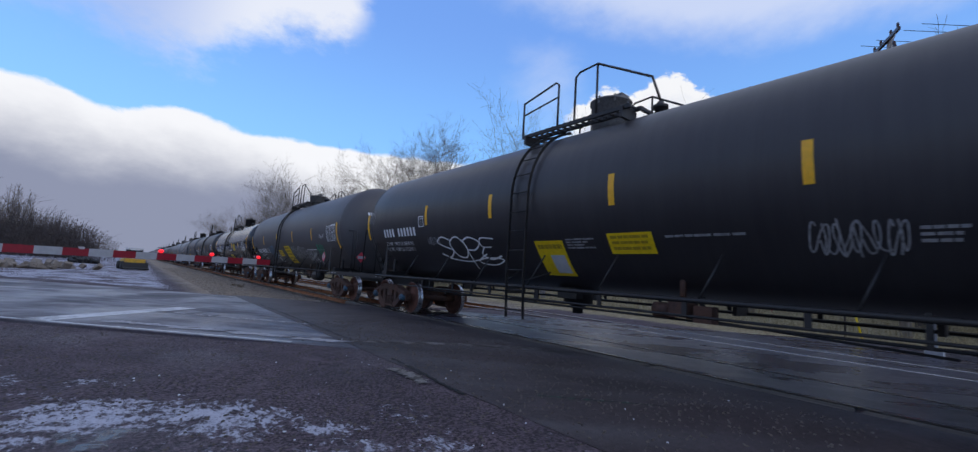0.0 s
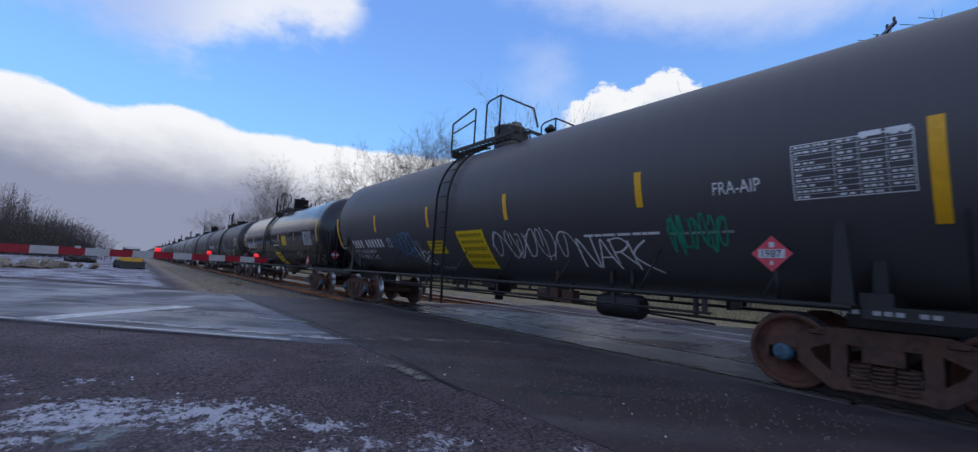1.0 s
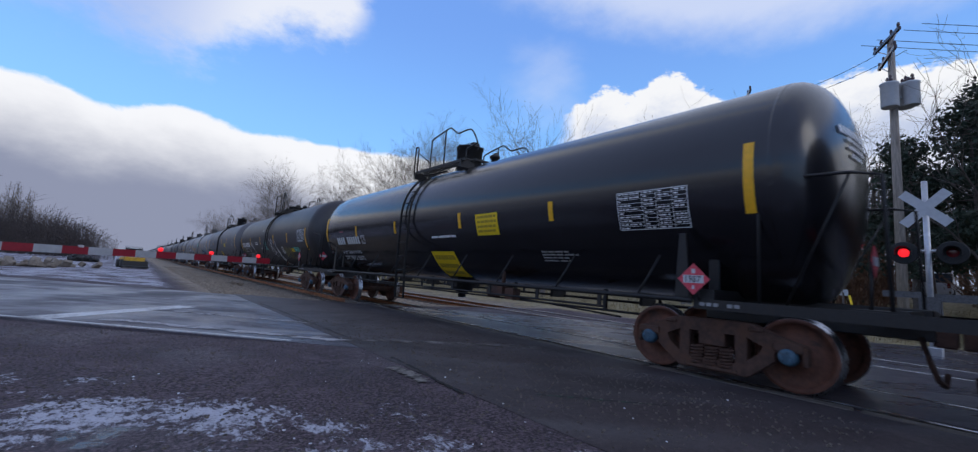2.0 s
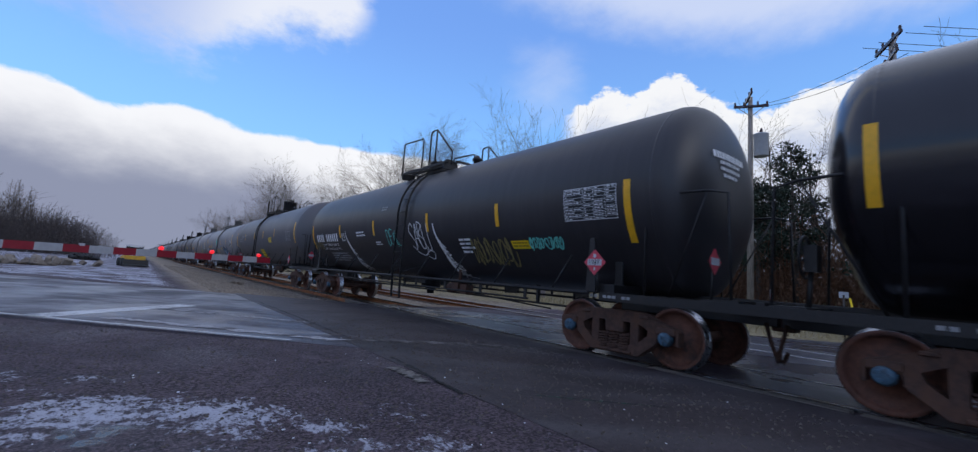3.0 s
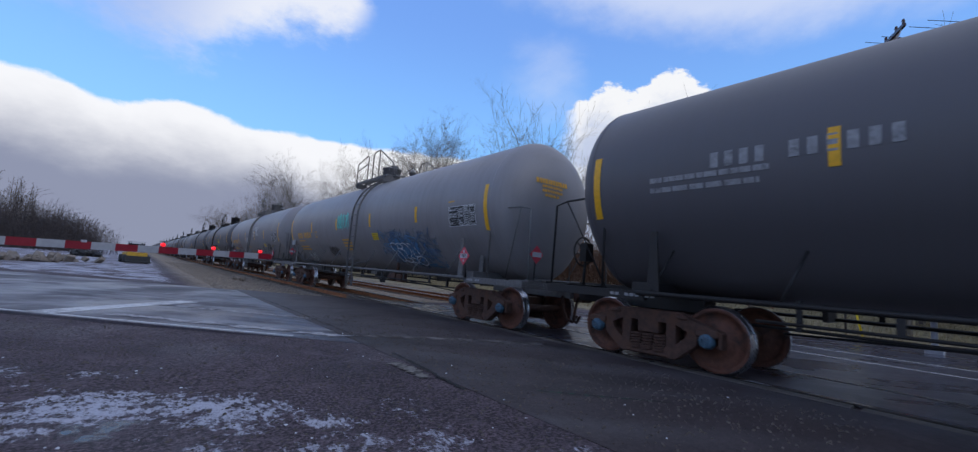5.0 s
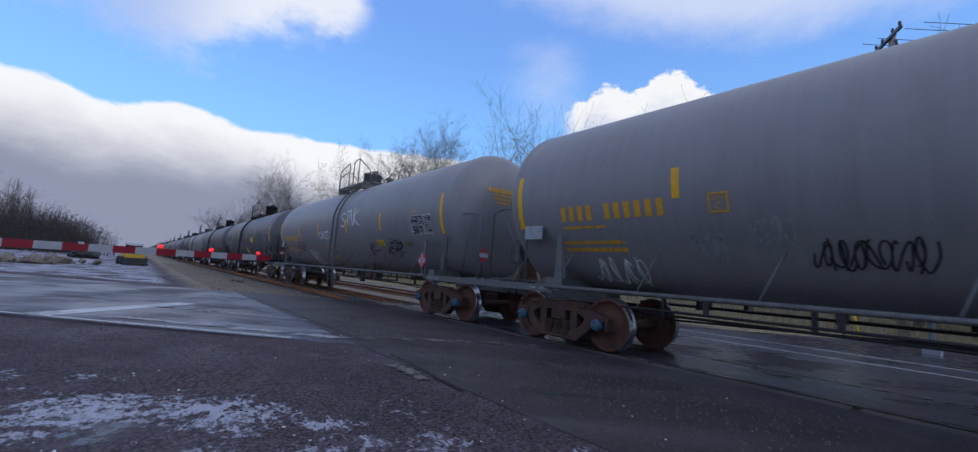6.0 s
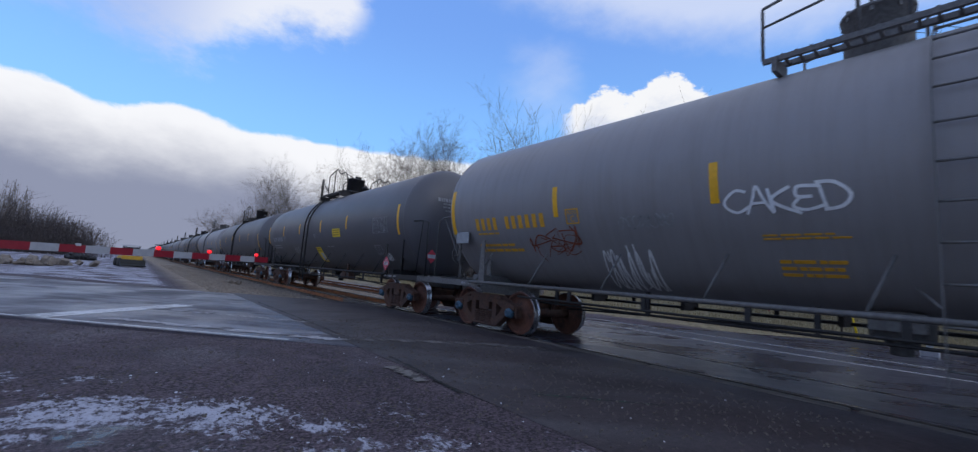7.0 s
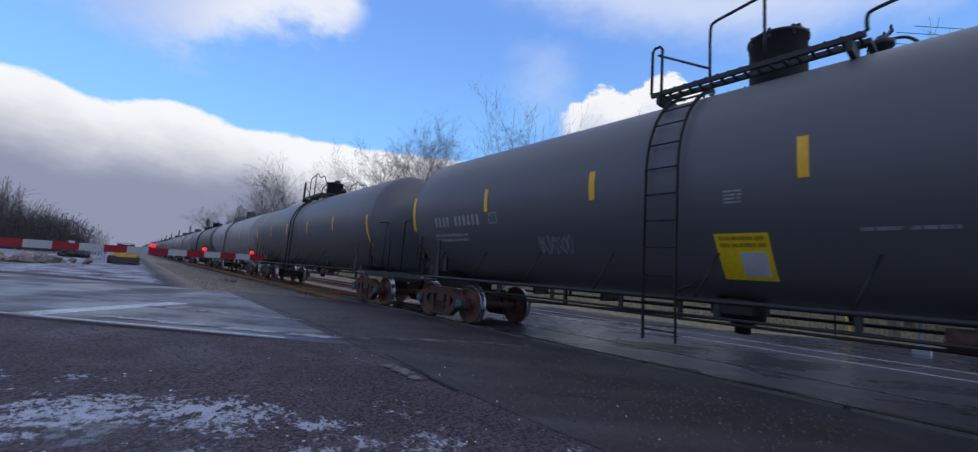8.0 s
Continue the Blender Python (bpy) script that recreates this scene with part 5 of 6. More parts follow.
ARM0, ARMD = Vector((-1.951, 11.683, 1.101)), Vector((0.92845, 0.37106, 0.0171))


# White sheeting with the arm's shade put into its base colour.
SHADEWHITE = material("dull_white_sheeting", (0.33, 0.34, 0.36), 0.5, 0.0, 0.08, 8, (0.28, 0.28, 0.28), 3.0, (0.55, 0.8), 0.03)


def gate():
    """The lowered gate: striped arm with lamps, on its mast beside the road."""
    ang = math.degrees(math.atan2(ARMD.y, ARMD.x))
    base = ARM0 - ARMD * 4.2
    root = tagged(part("crossing_gate", rod(B(), [(0, 0, 0), (0, 0, 4.2)], 0.065, 14), ALU), "lowered crossing gate with a red and white striped arm", "crossing gate")
    root.location = (base.x - 0.3, base.y, ground_height(base.x, base.y))
    bm = box(B(), (0.0, -0.2, 1.05), (0.42, 0.36, 0.62))
    bmesh.ops.bevel(bm, geom=bm.edges[:], offset=0.03, segments=2, affect="EDGES")
    part("gate_mechanism", bm, PAINTGREY, root)
    turn = Matrix.Translation(ARM0 - root.location) @ pose(0, 0, 0, 0, -math.degrees(math.asin(ARMD.z)), ang)
    for i in range(-10, 13):
        bm = box(B(), (0.2033 + i * 0.4065, 0, 0), (0.4065, 0.045, 0.155), turn)
        part("arm_segment", bm, RED if i % 2 == 0 else SHADEWHITE, root, "red reflective segment" if i % 2 == 0 else "white reflective segment")
    for s in (2.52, 3.66, 4.93):
        bm = lathe(B(), [(-0.05, 0.012), (-0.045, 0.036), (-0.03, 0.046), (0.03, 0.046), (0.045, 0.036), (0.05, 0.012)], 16, "y", (0, 0, 0))
        for v in bm.verts:
            v.co = turn @ (v.co + Vector((s, 0, 0.125)))
        lamp = part("gate_lamp", bm, LAMPRED, root, "glowing red gate lamp")
        bm = box(B(), (s, 0, 0.085), (0.05, 0.03, 0.05), turn)
        box(bm, (s, 0, 0.203), (0.10, 0.12, 0.014), turn)
        part("lamp_bracket", bm, RUBBER, lamp)
    for s in (-0.4, 1.1):
        part("arm_clamp", box(B(), (s, 0.0, 0.085), (0.08, 0.06, 0.05), turn), ALU, root)
    return root


gate()


def marker(x, y, z, w, h, post, label, mat, lean=0):
    ob = tagged(part("marker_post", rod(B(), [(0, 0, 0), (lean, lean, z)], 0.035, 8), post), label, "marker")
    ob.location = (x, y, ground_height(x, y))
    if w:
        part("plate", box(B(), (lean, lean, z), (0.02, w, h)), mat, ob)
    return ob


marker(20, 3.85, 1.6, 0.28, 0.22, BARK, "small white sign plate on a thin post", SHEETWHITE)
marker(19.5, 3.3, 1.5, 0, 0, LEMON, "leaning yellow guy wire marker", None, 0.35)
marker(26, 8.0, 1.0, 0.14, 0.5, PINK, "red and white delineator post", SHEETWHITE)


def pickup(x, y, turn):
    """A white vehicle before the far woods."""
    car = tagged(new("parked_pickup"), "white pickup truck parked before the far woods", "pickup truck")
    car.matrix_basis = pose(x, y, ground_height(x, y), 0, 0, turn)
    bm = plate(B(), [(-2.6, 0.45), (2.6, 0.45), (2.65, 0.95), (1.5, 1.05), (0.75, 1.12), (-2.6, 1.12)], -0.92, 0.92)
    bmesh.ops.bevel(bm, geom=bm.edges[:], offset=0.06, segments=2, affect="EDGES")
    part("body", bm, SHEETWHITE, car)
    bm = plate(B(), [(-0.9, 1.1), (1.35, 1.1), (0.65, 1.78), (-0.75, 1.8)], -0.8, 0.8)
    bmesh.ops.bevel(bm, geom=bm.edges[:], offset=0.05, segments=2, affect="EDGES")
    part("cab", bm, GLASS, car)
    part("cab_roof", box(B(), (0, -0.05, 1.80), (1.5, 1.35, 0.06)), SHEETWHITE, car)
    for s in (-1, 1):
        for yy in (-1.65, 1.75):
            part("wheel", lathe(B(), [(-0.12, 0.2), (-0.12, 0.36), (-0.09, 0.39), (0.09, 0.39), (0.12, 0.36), (0.12, 0.2)], 24, "x", (s * 0.82, yy, 0.39)), RUBBER, car)
        part("tail_light", box(B(), (s * 0.8, -2.62, 0.95), (0.14, 0.06, 0.3)), LENSOFF, car)
    return car


pickup(40.0, 2.95, -92)


# ---- the snowy lot ----
def machine(x, y):
    m = tagged(new("loader"), "yellow utility loader parked on the snowy lot", "loader")
    m.matrix_basis = pose(x, y, ground_height(x, y), 0, 0, 12)
    m.scale = (0.72, 0.72, 0.72)
    bm = plate(B(), [(-1.3, 0.45), (1.3, 0.45), (1.35, 0.9), (0.9, 1.2), (-1.3, 1.25)], -0.95, 0.95)
    bmesh.ops.bevel(bm, geom=bm.edges[:], offset=0.08, segments=2, affect="EDGES")
    part("body", bm, MACHINE, m)
    bm = B()
    for a in (-0.65, 0.65):
        for b in (-0.75, 0.35):
            rod(bm, [(a, b, 1.2), (a * 0.95, b, 2.35)], 0.05, 8)
    part("cab_frame", bm, RUBBER, m)
    part("cab_glass", box(B(), (0, -0.2, 1.75), (1.2, 1.0, 0.95)), GLASS, m)
    part("cab_roof", box(B(), (0, -0.2, 2.38), (1.5, 1.35, 0.10)), SHEETWHITE, m)
    bm = plate(B(), [(-2.3, 0.1), (-1.6, 0.12), (-1.5, 0.8), (-1.62, 0.82), (-1.75, 0.3), (-2.3, 0.2)], -1.15, 1.15)
    part("bucket", bm, RUBBER, m)
    for s in (-1, 1):
        for yy in (-0.85, 0.85):
            part("wheel", lathe(B(), [(-0.18, 0.2), (-0.18, 0.42), (-0.12, 0.47), (0.12, 0.47), (0.18, 0.42), (0.18, 0.2)], 24, "x", (s * 1.0, yy, 0.46)), RUBBER, m)


machine(-0.35, 46.5)


def heap(x, y, w, h, seed, label, mat):
    rng = np.random.default_rng(seed)
    bm = B()
    for i in range(16):
        m = pose(rng.normal() * w * 0.3, rng.normal() * w * 0.16, rng.uniform(0.1, 1) * h * 0.5, rng.uniform(0, 60), rng.uniform(0, 60), rng.uniform(0, 180))
        box(bm, (0, 0, 0), (rng.uniform(0.3, 0.9) * w * 0.4, rng.uniform(0.3, 0.7) * w * 0.4, rng.uniform(0.2, 0.5) * w * 0.4), m)
    bmesh.ops.bevel(bm, geom=bm.edges[:], offset=0.02 * w, segments=1, affect="EDGES")
    ob = tagged(part("rubble_heap", bm, mat), label, "rubble", kind="stuff")
    ob.location = (x, y, ground_height(x, y))


heap(-5.9, 35.5, 1.6, 0.5, 1, "heap of broken concrete and stones", CONCRETE)
heap(-4.6, 36.5, 2.0, 0.6, 2, "heap of broken concrete and stones", CONCRETE)
heap(-3.9, 40.0, 1.8, 0.6, 3, "heap of broken concrete and earth", CONCRETE)
heap(-4.4, 62.0, 2.8, 0.8, 4, "heap of dark scrap and earth", RUBBER)
heap(4.0, 25.7, 0.7, 0.28, 5, "small heap of broken stone by the track", CONCRETE)


# ---- lettering, panels and spray paint on the shells ----
def radius(car):
    return SHELL[car.name]


def bar(bm, car, y0, a0, y1, a1, lift=0.008):
    r = radius(car)
    return sheet(bm, y1, y0, a1, a0, lift, r, 1.244 + r, 0.003)


def marks(car, y0, a0, y1, a1, mat, groups):
    """The car's own mark: one plain bar for each character."""
    n = sum(groups) + 1.0 * (len(groups) - 1)
    w = (y0 - y1) / n
    at = y0
    for g in groups:
        for i in range(g):
            part("car_mark", bar(B(), car, at - i * w - 0.16 * w, a0, at - i * w - 0.72 * w, a1), mat, car, "plain lettering bar")
        at -= (g + 1.0) * w


def rows(car, y0, a0, y1, a1, mat, n):
    """Small print: rows of short bars."""
    rng = random.Random(int(1000 * (y0 + 20)) + n)
    bm = B()
    step = (a0 - a1) / n
    for i in range(n):
        y = y0
        end = y1 + (y0 - y1) * (0 if n == 1 else rng.uniform(0, 0.3))
        while y > end + 0.03:
            w = min(rng.uniform(0.08, 0.28), y - end)
            bar(bm, car, y, a0 - i * step - step * 0.12, y - w * 0.86, a0 - i * step - step * 0.62, 0.007)
            y -= w
    tagged(part("small_print", bm, mat, car), kind="stuff")


def glyphs(text):
    """The outline of a line of text as vertices and faces, one unit high."""
    cu = bpy.data.curves.new("text", "FONT")
    cu.body, cu.resolution_u, cu.fill_mode = text, 2, "FRONT"
    ob = bpy.data.objects.new("text", cu)
    scene.collection.objects.link(ob)
    me = bpy.data.meshes.new_from_object(ob.evaluated_get(bpy.context.evaluated_depsgraph_get()))
    vs = [(v.co.x, v.co.y) for v in me.vertices]
    fs = [tuple(p.vertices) for p in me.polygons]
    bpy.data.objects.remove(ob)
    bpy.data.curves.remove(cu)
    bpy.data.meshes.remove(me)
    xs, ys = [v[0] for v in vs], [v[1] for v in vs]
    lo, hi, b, t = min(xs), max(xs), min(ys), max(ys)
    return [((x - lo) / (hi - lo), (y - b) / (t - b)) for x, y in vs], fs


def words(car, y0, a0, y1, a1, mat, text):
    vs, fs = glyphs(text)
    r = radius(car)
    me = bpy.data.meshes.new("lettering")
    me.from_pydata([on_tank(y0 + (y1 - y0) * u, a1 + (a0 - a1) * v, 0.008, r, 1.244 + r) for u, v in vs], [], fs)
    piece("lettering", me, mat, car)


def outline(bm, car, y0, a0, y1, a1, w=0.022):
    r = radius(car)
    da = math.degrees(w / r)
    bar(bm, car, y0, a0, y1, a0 - da)
    bar(bm, car, y0, a1 + da, y1, a1)
    bar(bm, car, y0, a0 - da, y0 - w, a1 + da)
    bar(bm, car, y1 + w, a0 - da, y1, a1 + da)


def plate_box(car, y0, a0, y1, a1, mat):
    """The framed clearance mark."""
    bm = B()
    outline(bm, car, y0, a0, y1, a1)
    part("plate_frame", bm, mat, car)
    words(car, y0 - (y0 - y1) * 0.16, a0 - (a0 - a1) * 0.16, y1 + (y0 - y1) * 0.16, a0 - (a0 - a1) * 0.36, mat, "PLATE")
    words(car, y0 - (y0 - y1) * 0.36, a0 - (a0 - a1) * 0.46, y1 + (y0 - y1) * 0.36, a0 - (a0 - a1) * 0.86, mat, "C")


def table(car, y0, a0, y1, a1, mat, n):
    """The stencilled test record: ruled lines and rows of small bars."""
    rng = random.Random(n)
    bm = B()
    outline(bm, car, y0, a0, y1, a1, 0.010)
    step = (a0 - a1) / n
    r = radius(car)
    da = math.degrees(0.005 / r)
    cols = (0.0, 0.38, 0.58, 0.80)
    for i in range(1, n):
        bar(bm, car, y0, a0 - i * step + da / 2, y1, a0 - i * step - da / 2)
    for c in cols[1:]:
        y = y0 + (y1 - y0) * c
        bar(bm, car, y, a0 - da, y - 0.005, a1 + da, 0.0085)
    tagged(part("stencil_table", bm, mat, car, "ruled stencilled record table"), kind="stuff")
    if car in (car_d, car_f, car_g):
        part("table_field", bar(B(), car, y0 - 0.004, a0 - da, y1 + 0.004, a1 + da, 0.0045), DARK, car, "black painted field")
    bm = B()
    for i in range(n):
        for c, e in zip(cols, (0.34, 0.55, 0.76, 0.97)):
            if rng.random() < 0.85:
                u = c + 0.03
                while u < e:
                    w = rng.uniform(0.03, 0.09)
                    bar(bm, car, y0 + (y1 - y0) * u, a0 - (i + 0.32) * step, y0 + (y1 - y0) * min(e, u + w * 0.7), a0 - (i + 0.68) * step)
                    u += w
                    if rng.random() < 0.2:
                        break
    tagged(part("stencil_print", bm, mat, car), kind="stuff")


def panel(car, y0, a0, y1, a1, mat, n, faded=False):
    bm = B()
    bar(bm, car, y0, a0, y1, a1, 0.007)
    p = part("warning_panel", bm, mat, car, "yellow warning panel with dark print")
    rng = random.Random(int(100 * (y0 + 20)))
    bm = B()
    step = (a0 - a1) / (n + 0.6) * (0.4 if faded else 1.0)
    if faded:
        part("faded_patch", bar(B(), car, y0 + (y1 - y0) * 0.42, a0 + (a1 - a0) * 0.40, y0 + (y1 - y0) * 0.90, a0 + (a1 - a0) * 0.90, 0.0105), SHEETWHITE, p, "bleached pale patch")
    for i in range(n):
        y = y0 + (y1 - y0) * 0.08
        while y > y0 + (y1 - y0) * 0.90:
            w = rng.uniform(0.05, 0.16)
            bar(bm, car, y, a0 - (i + 0.42) * step, max(y - w * 0.85, y0 + (y1 - y0) * 0.93), a0 - (i + 0.92) * step, 0.0115)
            y -= w
    tagged(part("panel_print", bm, PRINT, p), kind="stuff")


PRINT = material("faded_dark_print", (0.42, 0.28, 0.02), 0.5, 0.0, 0.2, 12)


def ribbon(bm, car, pts, w):
    """A painted stroke on the shell through points (along, degrees)."""
    r = radius(car)
    n = len(pts)
    prev = None
    for i in range(n):
        p, q = pts[max(i - 1, 0)], pts[min(i + 1, n - 1)]
        du, dv = q[0] - p[0], radians(q[1] - p[1]) * r
        ln = math.hypot(du, dv) or 1.0
        nu, nv = -dv / ln * w / 2, du / ln * w / 2
        y, a = pts[i]
        row = [bm.verts.new(on_tank(y + s * nu, a + s * math.degrees(nv / r), 0.010 + random.uniform(0, 0.001), r, 1.244 + r)) for s in (-1, 1)]
        if prev:
            bm.faces.new((prev[0], row[0], row[1], prev[1]))
        prev = row


STROKES = {}
STROKES["A"] = [[(0, 0), (0.35, 0.6), (0.55, 1), (0.75, 0.5), (1, 0)], [(0.2, 0.4), (0.85, 0.4)]]
STROKES["B"] = [[(0.1, 1), (0.1, 0)], [(0.1, 1), (0.8, 0.85), (0.2, 0.55), (0.9, 0.3), (0.6, 0), (0.1, 0)]]
STROKES["C"] = [[(1, 0.9), (0.6, 1), (0.1, 0.6), (0.1, 0.25), (0.5, 0), (1, 0.25)]]
STROKES["D"] = [[(0.1, 1), (0.2, 0)], [(0, 1), (0.6, 0.95), (1, 0.5), (0.7, 0.1), (0.1, 0)]]
STROKES["E"] = [[(1, 0.95), (0.3, 1), (0.2, 0.6), (0.7, 0.55)], [(0.3, 0.55), (0, 0.2), (0.4, 0), (1, 0.15)]]
STROKES["H"] = [[(0.1, 1), (0.1, 0)], [(0.9, 1), (0.9, 0)], [(0.1, 0.5), (0.9, 0.5)]]
STROKES["I"] = [[(0.3, 1), (0.7, 1.05)], [(0.5, 1), (0.5, 0)]]
STROKES["K"] = [[(0.1, 1), (0.15, 0)], [(0.9, 1), (0.15, 0.5), (1.1, -0.1)]]
STROKES["N"] = [[(0, 0), (0.15, 1), (0.75, 0), (0.95, 1.1)]]
STROKES["O"] = [[(0.5, 1), (0.05, 0.7), (0.15, 0.1), (0.7, 0), (1, 0.5), (0.7, 0.95), (0.4, 0.95)]]
STROKES["P"] = [[(0.1, -0.5), (0.1, 0.9)], [(0, 0.8), (0.5, 1), (1, 0.75), (0.6, 0.4), (0.1, 0.4)]]
STROKES["R"] = [[(0.1, 0), (0.1, 1)], [(0, 0.9), (0.6, 1), (0.9, 0.75), (0.5, 0.5), (0.1, 0.45)], [(0.4, 0.5), (1.05, -0.1)]]
STROKES["S"] = [[(0.95, 0.85), (0.5, 1), (0.1, 0.75), (0.5, 0.5), (0.9, 0.3), (0.5, 0), (0, 0.15)]]
STROKES["U"] = [[(0, 1), (0.1, 0.2), (0.5, 0), (0.9, 0.2), (1, 1)]]
STROKES["V"] = [[(0, 1), (0.55, 0), (0.9, 1)]]
STROKES["Y"] = [[(0, 1), (0.45, 0.5)], [(1, 1), (0.3, -0.3)]]


def tag(car, y0, a0, y1, a1, mat, what, seed, w):
    """A spray-painted scrawl: readable letters, or a run of tangled loops."""
    rng = random.Random(seed)
    bm = B()

    def at(u, v):
        return (y0 + (y1 - y0) * u, a1 + (a0 - a1) * v)

    if isinstance(what, str):
        cell = 1 / len(what)
        for i, ch in enumerate(what):
            lift, size = rng.uniform(0.12, 0.30), rng.uniform(0.62, 0.80)
            for line in STROKES[ch]:
                ribbon(bm, car, smooth([at((i - 0.05 + 1.15 * u - 0.15 * v) * cell, lift + size * v) for u, v in line]), w * rng.uniform(0.85, 1.15))
        if what in ("SOPE", "HYDRO", "SABU"):
            ribbon(bm, car, smooth([at(0.1, 0.16), at(0.45, 0.06), at(0.8, 0.18), at(1.02, 0.12), at(0.85, -0.04), at(0.62, 0.06), at(0.8, 0.3)]), w * 0.8)
    else:
        for i in range(what):
            c, p, q = (i + 0.5) / what, rng.uniform(0, 6.28), rng.uniform(0.5, 0.95)
            keys = []
            for k in range(11):
                t = p + k * 0.85
                keys.append(at(c + (0.55 * q * math.cos(t) + 0.09 * (k - 5)) / what, 0.5 + 0.42 * math.sin(t * (1.0 if i % 2 else 1.35)) * rng.uniform(0.7, 1.1)))
            ribbon(bm, car, smooth(keys), w)
            if rng.random() < 0.6:
                u = c + rng.uniform(-0.3, 0.3) / what
                ribbon(bm, car, smooth([at(u, rng.uniform(0.8, 1.0)), at(u + 0.1 / what, 0.5), at(u + rng.uniform(-0.2, 0.4) / what, rng.uniform(0.0, 0.2))]), w)
    tagged(part("spray_tag", bm, mat, car, "scrawled spray-paint tag"), kind="stuff")


def bubble_tag(car, y0, a0, y1, a1, mat, w):
    """Fat rounded letters drawn in outline."""
    bm = B()
    lines = [[(0, 0.8), (0.03, 0.95), (0.1, 1), (0.2, 0.93), (0.24, 0.8), (0.2, 0.65), (0.26, 0.5), (0.29, 0.3), (0.25, 0.18), (0.17, 0.2), (0.1, 0.42), (0.09, 0.6), (0.03, 0.68), (0, 0.8)]]
    lines.append([(0.2, 0.93), (0.3, 0.97), (0.4, 0.9), (0.41, 0.8), (0.36, 0.73), (0.25, 0.75)])
    lines.append([(0.29, 0.72), (0.42, 0.65), (0.45, 0.5), (0.42, 0.35), (0.5, 0.3), (0.52, 0.2), (0.46, 0.13), (0.35, 0.15), (0.27, 0.25)])
    lines.append([(0.4, 0.95), (0.5, 0.97), (0.6, 0.85), (0.65, 0.65), (0.62, 0.5), (0.55, 0.4), (0.58, 0.35), (0.68, 0.3), (0.71, 0.18), (0.66, 0.1), (0.55, 0.12), (0.5, 0.2)])
    lines.append([(0.58, 0.92), (0.7, 0.93), (0.82, 0.75), (0.9, 0.5), (0.88, 0.42), (0.72, 0.42), (0.7, 0.65)])
    lines.append([(0.88, 0.42), (0.97, 0.35), (1, 0.2), (0.95, 0.05), (0.85, 0), (0.75, 0.1), (0.7, 0.25), (0.78, 0.4)])
    for line in lines:
        ribbon(bm, car, smooth([(y0 + (y1 - y0) * u, a1 + (a0 - a1) * v) for u, v in line]), w)
    tagged(part("spray_tag", bm, mat, car, "white outlined bubble-letter tag"), kind="stuff")


def spray_cloud(name, colour):
    """Drifted spray paint: thin at its rim and between the passes."""
    m = bpy.data.materials.new(name)
    m.use_nodes = True
    k = Nodes(m.node_tree)
    b = m.node_tree.nodes["Principled BSDF"]
    tc = k.add("ShaderNodeTexCoord")
    at = tc.outputs["Object"]
    d = k.vmath("LENGTH", k.scaled(k.vmath("SUBTRACT", tc.outputs["Generated"], (0.5, 0.5, 0.5)), (0.0, 2.0, 2.0)))
    cloud = k.noise(k.scaled(at, (1.0, 1.0, 0.7)), 2.6, 6, 0.65, 0.8)
    c = k.mix(k.ramp(k.noise(at, 4.5, 5, 0.6, 0.6), 0.35, 0.68), tuple(v * 0.6 for v in colour), tuple(min(1, v * 1.5) for v in colour))
    k.put(b.inputs["Base Color"], c)
    b.inputs["Roughness"].default_value = 0.6
    k.put(b.inputs["Alpha"], k.math("MULTIPLY", k.ramp(k.math("SUBTRACT", k.math("MULTIPLY", cloud, 2.2), d), 0.15, 0.95), 0.8))
    return m


def feather(car, y0, a0, y1, a1, mat, _, seed, w):
    """A spray-painted wing of many short strokes."""
    rng = random.Random(seed)
    bm = B()
    for i in range(26):
        t = i / 25
        a = a0 + (a1 - a0) * t
        c = y0 + (y1 - y0) * (0.12 + 0.30 * t)
        reach = (y1 - y0) * (0.05 + 0.62 * t) * rng.uniform(0.5, 1.0)
        ribbon(bm, car, smooth([(c - reach * 0.12, a + 2), (c + reach * 0.25, a - 3 * rng.random()), (c + reach * 0.6, a - 5 * rng.random() - 2), (c + reach, a - 4 - 6 * rng.random())]), w * rng.uniform(0.8, 1.5))
        if i % 2:
            ribbon(bm, car, smooth([(c, a + 4), (c + reach * 0.2, a - 3), (c + reach * 0.05, a - 7)]), w)
    tagged(part("spray_tag", bm, mat, car, "white feathery spray-paint tag"), kind="stuff")


